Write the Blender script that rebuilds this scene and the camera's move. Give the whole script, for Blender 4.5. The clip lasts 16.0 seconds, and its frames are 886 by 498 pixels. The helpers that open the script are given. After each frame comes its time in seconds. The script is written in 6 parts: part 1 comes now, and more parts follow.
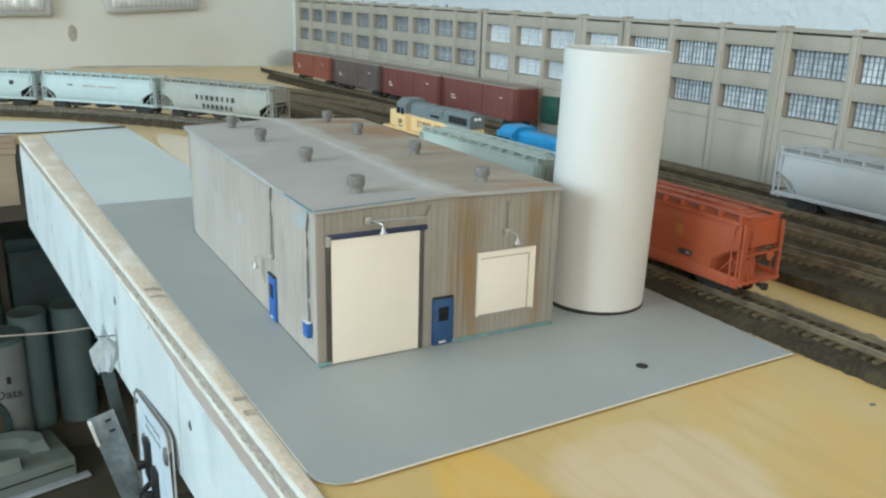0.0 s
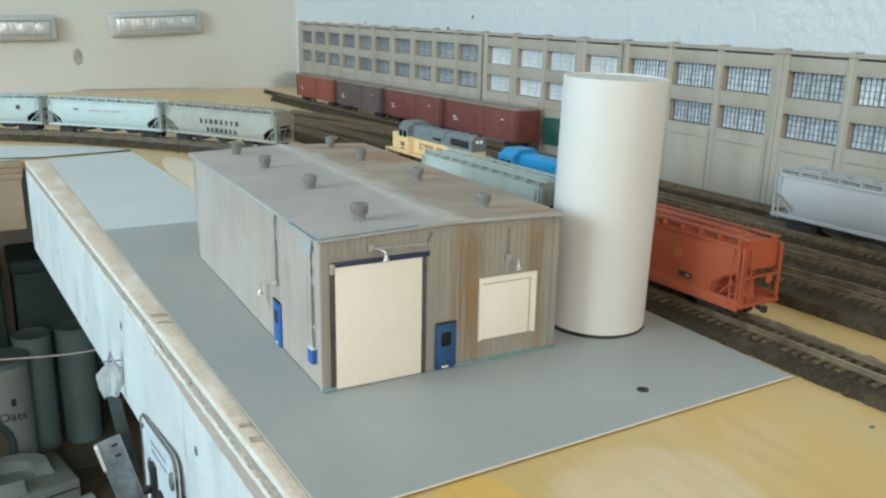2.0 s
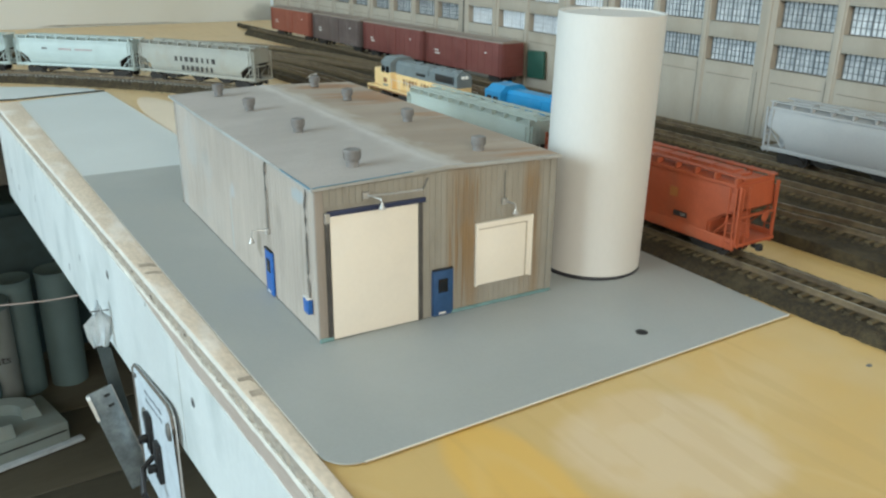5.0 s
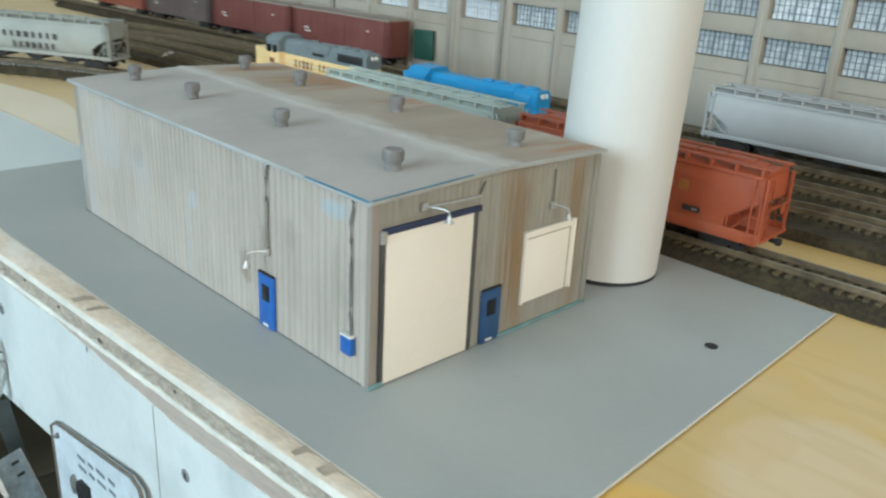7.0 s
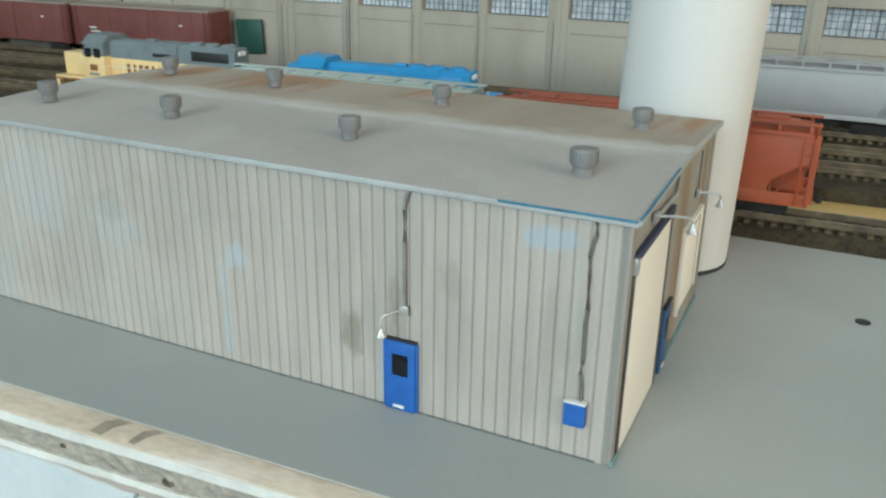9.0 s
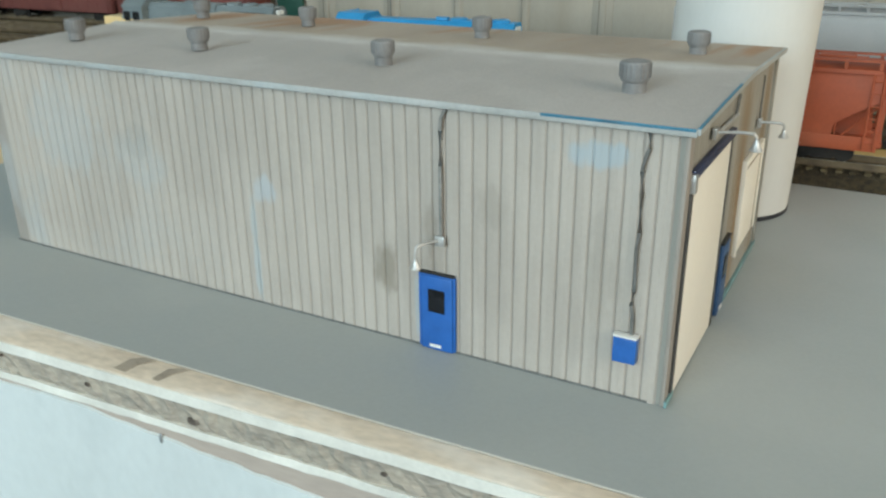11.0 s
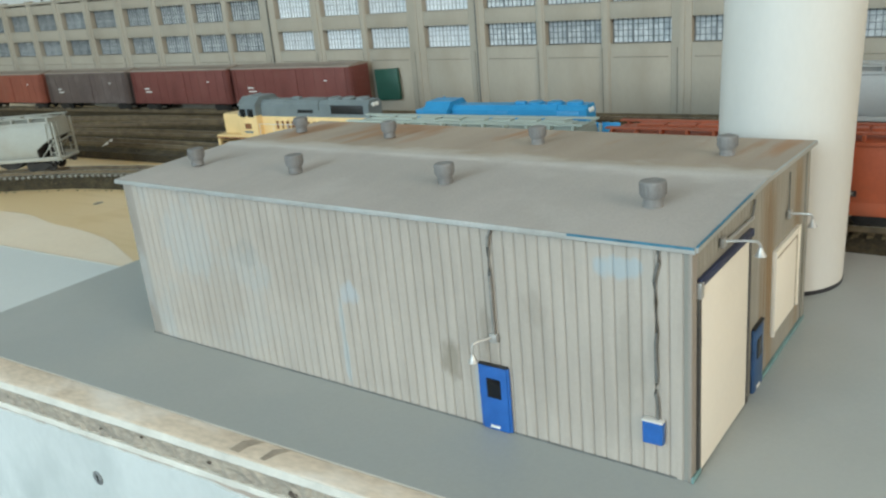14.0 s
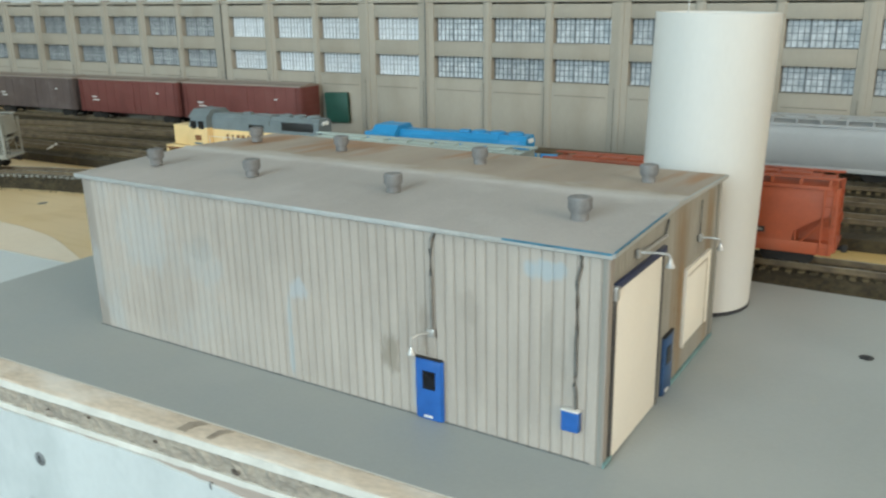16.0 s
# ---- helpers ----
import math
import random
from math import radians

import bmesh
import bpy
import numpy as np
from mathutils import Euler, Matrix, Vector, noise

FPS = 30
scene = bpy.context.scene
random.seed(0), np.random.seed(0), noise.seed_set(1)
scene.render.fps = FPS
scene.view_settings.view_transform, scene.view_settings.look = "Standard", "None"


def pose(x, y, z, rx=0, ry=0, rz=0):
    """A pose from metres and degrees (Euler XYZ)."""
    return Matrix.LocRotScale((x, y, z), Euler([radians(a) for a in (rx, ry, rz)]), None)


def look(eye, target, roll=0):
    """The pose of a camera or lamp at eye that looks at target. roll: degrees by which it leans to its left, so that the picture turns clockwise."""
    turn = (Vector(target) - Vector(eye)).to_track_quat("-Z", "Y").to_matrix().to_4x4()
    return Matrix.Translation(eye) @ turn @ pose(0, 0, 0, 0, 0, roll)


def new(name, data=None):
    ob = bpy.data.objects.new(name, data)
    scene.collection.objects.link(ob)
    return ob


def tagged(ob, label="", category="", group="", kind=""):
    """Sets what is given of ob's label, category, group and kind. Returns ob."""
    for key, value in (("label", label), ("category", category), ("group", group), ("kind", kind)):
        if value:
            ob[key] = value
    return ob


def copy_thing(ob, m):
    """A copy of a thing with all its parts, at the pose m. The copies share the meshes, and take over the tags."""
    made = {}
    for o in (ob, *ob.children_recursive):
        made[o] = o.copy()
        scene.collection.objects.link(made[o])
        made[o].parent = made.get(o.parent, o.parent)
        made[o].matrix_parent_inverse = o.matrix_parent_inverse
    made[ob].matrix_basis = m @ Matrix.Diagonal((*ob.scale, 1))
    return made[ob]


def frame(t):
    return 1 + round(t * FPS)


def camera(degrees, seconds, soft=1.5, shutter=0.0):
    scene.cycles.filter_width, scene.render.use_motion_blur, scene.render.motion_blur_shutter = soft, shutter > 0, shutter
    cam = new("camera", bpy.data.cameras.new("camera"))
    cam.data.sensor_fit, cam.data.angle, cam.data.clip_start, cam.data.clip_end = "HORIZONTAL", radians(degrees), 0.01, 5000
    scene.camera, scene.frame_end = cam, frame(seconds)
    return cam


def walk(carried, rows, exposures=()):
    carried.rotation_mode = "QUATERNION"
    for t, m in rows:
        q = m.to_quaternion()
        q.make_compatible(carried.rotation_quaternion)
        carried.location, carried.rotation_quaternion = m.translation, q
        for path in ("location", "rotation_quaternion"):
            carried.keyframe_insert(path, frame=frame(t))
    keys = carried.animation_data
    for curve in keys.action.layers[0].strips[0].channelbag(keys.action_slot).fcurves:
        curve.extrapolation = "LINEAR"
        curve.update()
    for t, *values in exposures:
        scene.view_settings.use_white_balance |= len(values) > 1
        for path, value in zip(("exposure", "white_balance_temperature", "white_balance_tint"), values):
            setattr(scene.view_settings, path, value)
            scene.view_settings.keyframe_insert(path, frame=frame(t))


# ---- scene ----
cam = camera(56.36, 16.0, soft=2.3, shutter=0.4)
PATH = [
    (0, (-0.12853, -0.35605, 0.17255), (0.33427, 0.48344, -0.11219), 1.502),
    (0.5, (-0.13021, -0.35797, 0.17279), (0.32872, 0.48397, -0.11099), 1.529),
    (1, (-0.13104, -0.35863, 0.17525), (0.32622, 0.48568, -0.10415), 1.399),
    (1.5, (-0.13097, -0.35965, 0.17600), (0.33129, 0.48393, -0.09727), 1.562),
    (2, (-0.13043, -0.36035, 0.17860), (0.33133, 0.48628, -0.08594), 1.066),
    (2.5, (-0.12206, -0.35489, 0.17778), (0.35275, 0.48169, -0.09550), 1.279),
    (3, (-0.12179, -0.35251, 0.17271), (0.36169, 0.47978, -0.09847), 2.251),
    (3.5, (-0.11880, -0.35183, 0.17488), (0.37413, 0.47410, -0.09872), 2.478),
    (4, (-0.11984, -0.35107, 0.18176), (0.35283, 0.48098, -0.10854), 0.635),
    (4.5, (-0.12634, -0.35031, 0.18199), (0.34753, 0.47697, -0.11978), 0.348),
    (4.7, (-0.12989, -0.34914, 0.18319), (0.33981, 0.47009, -0.14581), 0.403),
    (6.8, (-0.16869, -0.25433, 0.17037), (0.44555, 0.45620, -0.17296), 2.166),
    (7, (-0.18294, -0.22267, 0.17042), (0.47466, 0.44090, -0.18627), 3.073),
    (7.5, (-0.21467, -0.15648, 0.16933), (0.53224, 0.40350, -0.18922), 3.948),
    (8, (-0.22225, -0.09795, 0.16701), (0.57847, 0.38189, -0.19159), 3.529),
    (8.2, (-0.22443, -0.08385, 0.16519), (0.58696, 0.37492, -0.19699), 3.241),
    (10.3, (-0.18518, -0.02349, 0.12351), (0.67605, 0.33881, -0.23289), -1.533),
    (10.5, (-0.18984, -0.02756, 0.12248), (0.64360, 0.37153, -0.25977), -0.502),
    (11, (-0.20151, -0.04307, 0.12760), (0.60769, 0.40747, -0.24952), -0.630),
    (11.5, (-0.21341, -0.06306, 0.15418), (0.55811, 0.46082, -0.20681), -6.249),
    (12, (-0.21982, -0.06754, 0.15391), (0.54890, 0.47355, -0.18710), -5.923),
    (12.5, (-0.23131, -0.08239, 0.15946), (0.51531, 0.49286, -0.17468), -6.179),
    (13, (-0.22427, -0.08375, 0.16159), (0.51393, 0.50308, -0.17113), -7.156),
    (13.5, (-0.22004, -0.07926, 0.16166), (0.52068, 0.50989, -0.16118), -7.029),
    (14, (-0.21953, -0.07882, 0.15954), (0.53413, 0.49613, -0.15894), -5.657),
    (14.5, (-0.22048, -0.08691, 0.15892), (0.54681, 0.47166, -0.15613), -5.004),
    (15, (-0.22890, -0.08922, 0.16189), (0.54476, 0.46593, -0.14350), -5.090),
    (15.5, (-0.24301, -0.08610, 0.16172), (0.53626, 0.46506, -0.13656), -3.522),
    (16, (-0.24561, -0.09312, 0.15732), (0.56170, 0.42340, -0.12809), -1.195),
]
walk(cam, [(t, look(eye, target, roll)) for t, eye, target, roll in PATH], exposures=((0.0, 0.04, 6280, 10), (3.0, 0.03, 6380, 10), (4.0, 0.02, 6500, 10), (4.5, 0.02, 6500, 10), (7.0, 0.01, 6300, 10), (8.0, -0.10, 6420, 10), (10.5, -0.06, 6600, 10), (11.2, -0.12, 6640, 10), (13.0, -0.06, 6660, 10), (16.0, -0.06, 6660, 10)))

# ---- world and light ----
PHI = radians(2.3)                      # the layout runs 2.3 degrees off the shed
LAY = Matrix.Rotation(PHI, 4, "Z")


def uv(u, v, z=0.0):
    """A place given along (v) and across (u) the layout."""
    return LAY @ Vector((u, v, z))


world = bpy.data.worlds.new("sky")
scene.world = world
world.use_nodes = True
wn = world.node_tree.nodes
sky = wn.new("ShaderNodeTexSky")
sky.sky_type, sky.sun_disc = "NISHITA", False
sky.sun_elevation, sky.sun_rotation = radians(40), radians(250)
wn["Background"].inputs["Strength"].default_value = 0.12
world.node_tree.links.new(sky.outputs[0], wn["Background"].inputs[0])


def window_light(name, m, w, h, power, color):
    lamp = bpy.data.lights.new(name, "AREA")
    lamp.shape, lamp.size, lamp.size_y, lamp.energy, lamp.color = "RECTANGLE", w, h, power, color
    ob = new(name, lamp)
    ob.matrix_world = m
    return ob


window_light("daylight_left", look((-2.25, 0.3, 0.75), (0.1, 0.3, 0.1)), 1.5, 1.0, 60.0, (0.665, 0.885, 0.99))
window_light("daylight_front", look((-0.7, -2.25, 0.85), (0.1, 0.2, 0.1)), 1.5, 0.9, 37.0, (0.98, 0.92, 0.77))

# ---- materials ----


def mat(name, color, rough=0.6, metal=0.0, var=0.12, scale=60.0, fine=900.0, bump=0.15, second=None, stain=None,
        stain_scale=25.0, stain_amount=0.35, stretch=(1, 1, 1), per_object=0.0, spec=0.4, size=0.0004):
    """Paint, wood or plastic with two scales of variation, an optional stain colour and fine relief."""
    m = bpy.data.materials.new(name)
    m.use_nodes = True
    n, l = m.node_tree.nodes, m.node_tree.links
    b = n["Principled BSDF"]
    b.inputs["Metallic"].default_value = metal
    b.inputs["Specular IOR Level"].default_value = spec
    tc = n.new("ShaderNodeTexCoord")
    mp = n.new("ShaderNodeMapping")
    mp.inputs["Scale"].default_value = stretch
    l.new(tc.outputs["Object"], mp.inputs["Vector"])
    big = n.new("ShaderNodeTexNoise")
    big.inputs["Scale"].default_value, big.inputs["Detail"].default_value = scale, 4
    l.new(mp.outputs[0], big.inputs["Vector"])
    small = n.new("ShaderNodeTexNoise")
    small.inputs["Scale"].default_value, small.inputs["Detail"].default_value = fine, 3
    l.new(mp.outputs[0], small.inputs["Vector"])
    c2 = second or tuple(c * (1 - var * 2) for c in color)
    ramp = n.new("ShaderNodeValToRGB")
    ramp.color_ramp.elements[0].position, ramp.color_ramp.elements[1].position = 0.3, 0.7
    ramp.color_ramp.elements[0].color, ramp.color_ramp.elements[1].color = (*c2, 1), (*color, 1)
    l.new(big.outputs["Fac"], ramp.inputs[0])
    last = ramp.outputs[0]
    mix = n.new("ShaderNodeMixRGB")
    mix.blend_type, mix.inputs[0].default_value = "MULTIPLY", min(1.0, var * 1.6)
    grain = n.new("ShaderNodeMapRange")
    grain.inputs["From Min"].default_value, grain.inputs["From Max"].default_value = 0.3, 0.7
    grain.inputs["To Min"].default_value, grain.inputs["To Max"].default_value = 0.55, 1.1
    l.new(small.outputs["Fac"], grain.inputs["Value"])
    l.new(last, mix.inputs[1])
    l.new(grain.outputs[0], mix.inputs[2])
    last = mix.outputs[0]
    if stain:
        st = n.new("ShaderNodeTexNoise")
        st.inputs["Scale"].default_value, st.inputs["Detail"].default_value = stain_scale, 6
        l.new(mp.outputs[0], st.inputs["Vector"])
        sr = n.new("ShaderNodeValToRGB")
        sr.color_ramp.elements[0].position, sr.color_ramp.elements[1].position = 0.5, 0.72
        sr.color_ramp.elements[0].color = (0, 0, 0, 1)
        sr.color_ramp.elements[1].color = (stain_amount,) * 3 + (1,)
        l.new(st.outputs["Fac"], sr.inputs[0])
        m2 = n.new("ShaderNodeMixRGB")
        m2.inputs[2].default_value = (*stain, 1)
        l.new(sr.outputs[0], m2.inputs[0])
        l.new(last, m2.inputs[1])
        last = m2.outputs[0]
    if per_object:
        info = n.new("ShaderNodeObjectInfo")
        hs = n.new("ShaderNodeMapRange")
        hs.inputs["To Min"].default_value, hs.inputs["To Max"].default_value = 1 - per_object, 1 + per_object
        l.new(info.outputs["Random"], hs.inputs["Value"])
        m3 = n.new("ShaderNodeMixRGB")
        m3.blend_type, m3.inputs[0].default_value = "MULTIPLY", 1
        l.new(last, m3.inputs[1])
        l.new(hs.outputs[0], m3.inputs[2])
        last = m3.outputs[0]
    l.new(last, b.inputs["Base Color"])
    rr = n.new("ShaderNodeMapRange")
    rr.inputs["To Min"].default_value, rr.inputs["To Max"].default_value = max(0.03, rough - 0.12), min(1, rough + 0.12)
    l.new(big.outputs["Fac"], rr.inputs["Value"])
    l.new(rr.outputs[0], b.inputs["Roughness"])
    if bump:
        bp = n.new("ShaderNodeBump")
        bp.inputs["Strength"].default_value, bp.inputs["Distance"].default_value = bump, size
        l.new(small.outputs["Fac"], bp.inputs["Height"])
        l.new(bp.outputs[0], b.inputs["Normal"])
    return m


# DULLWALL and CEIL cover unseen surfaces, kept dim to cut bounced light
DULLWALL = mat("dim_unseen_wall", (0.36, 0.36, 0.34), 0.8, var=0.05, scale=4, fine=120)
WHITEWALL = mat("white_plaster", (0.62, 0.65, 0.66), 0.8, var=0.03, scale=4, fine=70, bump=0.8, size=0.005)
CEIL = mat("dim_unseen_ceiling", (0.5, 0.5, 0.48), 0.8, var=0.03, scale=4, fine=100)
CONCRETE = mat("floor_concrete", (0.10, 0.12, 0.12), 0.7, var=0.2, scale=3, fine=60)
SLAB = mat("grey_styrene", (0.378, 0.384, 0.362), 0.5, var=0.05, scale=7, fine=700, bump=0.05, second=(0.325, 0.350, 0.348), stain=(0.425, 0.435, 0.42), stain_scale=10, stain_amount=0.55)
SLABEDGE = mat("white_styrene_edge", (0.7, 0.68, 0.62), 0.5, var=0.04)
FARBOARD = mat("pale_grey_board", (0.625, 0.66, 0.655), 0.6, var=0.04, scale=8, fine=500, bump=0.05)
FASCIA = mat("white_painted_board", (0.66, 0.69, 0.675), 0.55, var=0.06, scale=12, fine=300, bump=0.3, stain=(0.43, 0.47, 0.46), stain_scale=22, stain_amount=0.75, stretch=(1, 1, 0.7))
PLYEDGE = mat("plywood_edge", (0.70, 0.575, 0.45), 0.75, var=0.25, scale=45, fine=500, bump=0.5, second=(0.60, 0.495, 0.39), stain=(0.78, 0.74, 0.69), stain_scale=38, stain_amount=0.9, stretch=(1, 0.4, 1))
PLYCORE = mat("rough_plywood_core", (0.46, 0.395, 0.315), 0.9, var=0.4, scale=160, fine=700, bump=1.0, second=(0.34, 0.295, 0.245), stain=(0.25, 0.215, 0.18), stain_scale=110, stain_amount=0.7, stretch=(1, 0.35, 1), size=0.0008)
PLYGLUE = mat("pale_veneer", (0.80, 0.76, 0.68), 0.7, var=0.1, scale=60, fine=700, bump=0.3)
TEAL = mat("teal_underpaint", (0.20, 0.35, 0.35), 0.5, var=0.2, scale=120)
BLUE = mat("glossy_blue_paint", (0.022, 0.125, 0.42), 0.35, var=0.1, scale=200, bump=0.05)
DOORBLUE = mat("steel_blue_paint", (0.03, 0.085, 0.20), 0.4, var=0.12, scale=150, bump=0.05)
JAMB = mat("dark_grey_jamb", (0.085, 0.08, 0.075), 0.5, var=0.2, scale=150, bump=0.05)
NAVY = mat("navy_paint", (0.032, 0.042, 0.095), 0.4, var=0.12, scale=150, bump=0.05)
DARKGLASS = mat("dark_glass", (0.008, 0.009, 0.012), 0.2, var=0.1, bump=0)
CREAM = mat("cream_card", (0.80, 0.738, 0.64), 0.6, var=0.03, scale=30, fine=500, bump=0.05, stain=(0.72, 0.64, 0.52), stain_scale=30, stain_amount=0.2)
SILOMAT = mat("cream_paper_tube", (0.605, 0.588, 0.553), 0.6, var=0.03, scale=14, fine=500, bump=0.06, stain=(0.58, 0.53, 0.46), stain_scale=12, stain_amount=0.3, stretch=(1, 1, 0.4))
DARKBASE = mat("black_ring", (0.03, 0.03, 0.035), 0.6)
VENT = mat("vent_grey", (0.225, 0.217, 0.21), 0.6, var=0.15, per_object=0.12, scale=150, fine=900)
SILVER = mat("silver_paint", (0.52, 0.51, 0.49), 0.35, metal=0.5, var=0.1, scale=300)
CONDUIT = mat("pale_conduit_grey", (0.33, 0.32, 0.30), 0.5, var=0.2, scale=300, metal=0.2)
PIPE = mat("conduit_grey", (0.20, 0.20, 0.19), 0.5, var=0.2, scale=300, metal=0.2)
BLACK = mat("black_plastic", (0.02, 0.02, 0.021), 0.5, var=0.2, scale=200)
GRIME_SHADE = mat("grimy_and_shaded_black", (0.035, 0.03, 0.026), 0.75, var=0.3, scale=150)
RAIL = mat("weathered_rail", (0.21, 0.155, 0.090), 0.65, metal=0.15, var=0.2, scale=90, second=(0.09, 0.065, 0.043))
RAILHEAD = mat("worn_rail_head", (0.43, 0.38, 0.31), 0.4, metal=0.4, var=0.2, scale=90, second=(0.22, 0.175, 0.13))
GREYTIE = mat("weathered_grey_tie", (0.27, 0.262, 0.23), 0.85, var=0.2, scale=120, bump=0.3)
TIE = mat("tie_brown", (0.165, 0.125, 0.064), 0.85, var=0.3, scale=200, per_object=0.35, bump=0.4)
BALLAST = mat("ballast_grey_brown", (0.076, 0.055, 0.027), 0.95, var=0.45, scale=350, fine=900, bump=1.0, second=(0.024, 0.019, 0.012), stain=(0.130, 0.102, 0.055), stain_scale=60, stain_amount=0.5, size=0.0015)
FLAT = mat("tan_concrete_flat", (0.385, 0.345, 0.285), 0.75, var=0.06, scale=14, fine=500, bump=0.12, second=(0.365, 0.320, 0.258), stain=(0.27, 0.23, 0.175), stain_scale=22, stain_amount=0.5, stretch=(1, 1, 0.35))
# darker copy of FLAT: recess and groove shade is put into the colour
FLATDARK = mat("recess_shade_concrete", (0.22, 0.19, 0.155), 0.8, var=0.1, scale=30)
PANE = mat("pale_pane", (0.68, 0.70, 0.71), 0.25, var=0.15, scale=170, fine=500, second=(0.40, 0.43, 0.45), bump=0.05, per_object=0.2)
PALEPANE = mat("whiter_pane", (0.86, 0.88, 0.90), 0.12, var=0.12, scale=120, fine=400, second=(0.66, 0.69, 0.72), bump=0.05, per_object=0.12, spec=0.6)
DIMPANE = mat("dull_grey_pane", (0.50, 0.515, 0.52), 0.3, var=0.2, scale=90, fine=500, second=(0.27, 0.28, 0.29), bump=0.05, per_object=0.2)
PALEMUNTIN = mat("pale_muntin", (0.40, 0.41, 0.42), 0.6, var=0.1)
MUNTIN = mat("dark_muntin", (0.13, 0.145, 0.155), 0.6, var=0.1)
REDCAR = mat("red_orange_hopper", (0.41, 0.086, 0.032), 0.6, var=0.12, scale=40, fine=600, second=(0.33, 0.070, 0.028), stain=(0.22, 0.075, 0.040), stain_scale=45, stain_amount=0.6, bump=0.05)
PALEGREEN = mat("pale_green_hopper", (0.44, 0.50, 0.455), 0.5, var=0.06, scale=30, fine=600, stain=(0.36, 0.36, 0.30), stain_scale=40, stain_amount=0.35, bump=0.05)
SILVERCAR = mat("silver_grey_hopper", (0.405, 0.41, 0.41), 0.45, var=0.05, scale=30, fine=600, bump=0.05, stain=(0.45, 0.45, 0.43), stain_scale=30, stain_amount=0.25)
GREYCAR = mat("weathered_grey_hopper", (0.345, 0.35, 0.312), 0.55, var=0.08, scale=30, fine=600, bump=0.05, stain=(0.27, 0.235, 0.18), stain_scale=35, stain_amount=0.6)
YELLOWCAR = mat("yellow_hopper", (0.70, 0.45, 0.165), 0.5, var=0.06, scale=30, fine=600, bump=0.05, stain=(0.5, 0.32, 0.12), stain_scale=35, stain_amount=0.3)
GREENCAR = mat("dark_green_hopper", (0.032, 0.105, 0.062), 0.5, var=0.1, scale=30, fine=600, bump=0.05, stain=(0.06, 0.09, 0.06), stain_scale=35, stain_amount=0.4)
AQUACAR = mat("aqua_grey_hopper", (0.295, 0.38, 0.36), 0.5, var=0.08, scale=30, fine=600, bump=0.05, stain=(0.22, 0.25, 0.22), stain_scale=45, stain_amount=0.45)
OXIDE = mat("oxide_red_boxcar", (0.20, 0.060, 0.050), 0.65, var=0.12, scale=40, fine=600, bump=0.08, stain=(0.15, 0.07, 0.055), stain_scale=40, stain_amount=0.5)
REDBOX = mat("orange_red_boxcar", (0.28, 0.08, 0.05), 0.65, var=0.12, scale=40, fine=600, bump=0.08, stain=(0.2, 0.08, 0.055), stain_scale=40, stain_amount=0.4)
BROWNBOX = mat("brown_grey_boxcar", (0.13, 0.095, 0.085), 0.7, var=0.12, scale=40, fine=600, bump=0.08, stain=(0.17, 0.14, 0.13), stain_scale=40, stain_amount=0.5)
ROOFGREY = mat("dusty_car_roof", (0.36, 0.30, 0.255), 0.75, var=0.12, scale=40, fine=600, stain=(0.18, 0.12, 0.1), stain_scale=40, stain_amount=0.4)
ENGYELLOW = mat("engine_yellow", (0.82, 0.58, 0.28), 0.42, var=0.06, scale=60, fine=600, bump=0.05)
ENGGREY = mat("engine_grey", (0.18, 0.215, 0.225), 0.5, var=0.1, scale=60, fine=600, bump=0.05)
ENGBLUE = mat("bright_blue_shell", (0.025, 0.28, 0.57), 0.4, var=0.06, scale=60, fine=600, bump=0.05)
LENS = mat("headlight_lens", (0.9, 0.9, 0.86), 0.1, var=0.02, bump=0)
INKRED = mat("orange_lettering", (0.75, 0.17, 0.05), 0.5, var=0.05, bump=0)
PINKINK = mat("faded_pink_lettering", (0.40, 0.33, 0.32), 0.6, var=0.1, bump=0)
PALEAQUA = mat("bleached_aqua_hopper", (0.42, 0.50, 0.485), 0.5, var=0.06, scale=30, fine=600, bump=0.05, stain=(0.33, 0.37, 0.345), stain_scale=45, stain_amount=0.35)
INKDARK = mat("dark_lettering", (0.045, 0.04, 0.04), 0.6, var=0.1, bump=0)
FADED = mat("faded_orange", (0.50, 0.19, 0.05), 0.6, var=0.2, bump=0)
INKBROWN = mat("brown_lettering", (0.25, 0.10, 0.04), 0.6, var=0.1, bump=0)
INKWHITE = mat("white_lettering", (0.72, 0.70, 0.66), 0.6, var=0.05, bump=0)
DOORGREEN = mat("dark_green_door", (0.02, 0.085, 0.06), 0.5, var=0.12, scale=80)


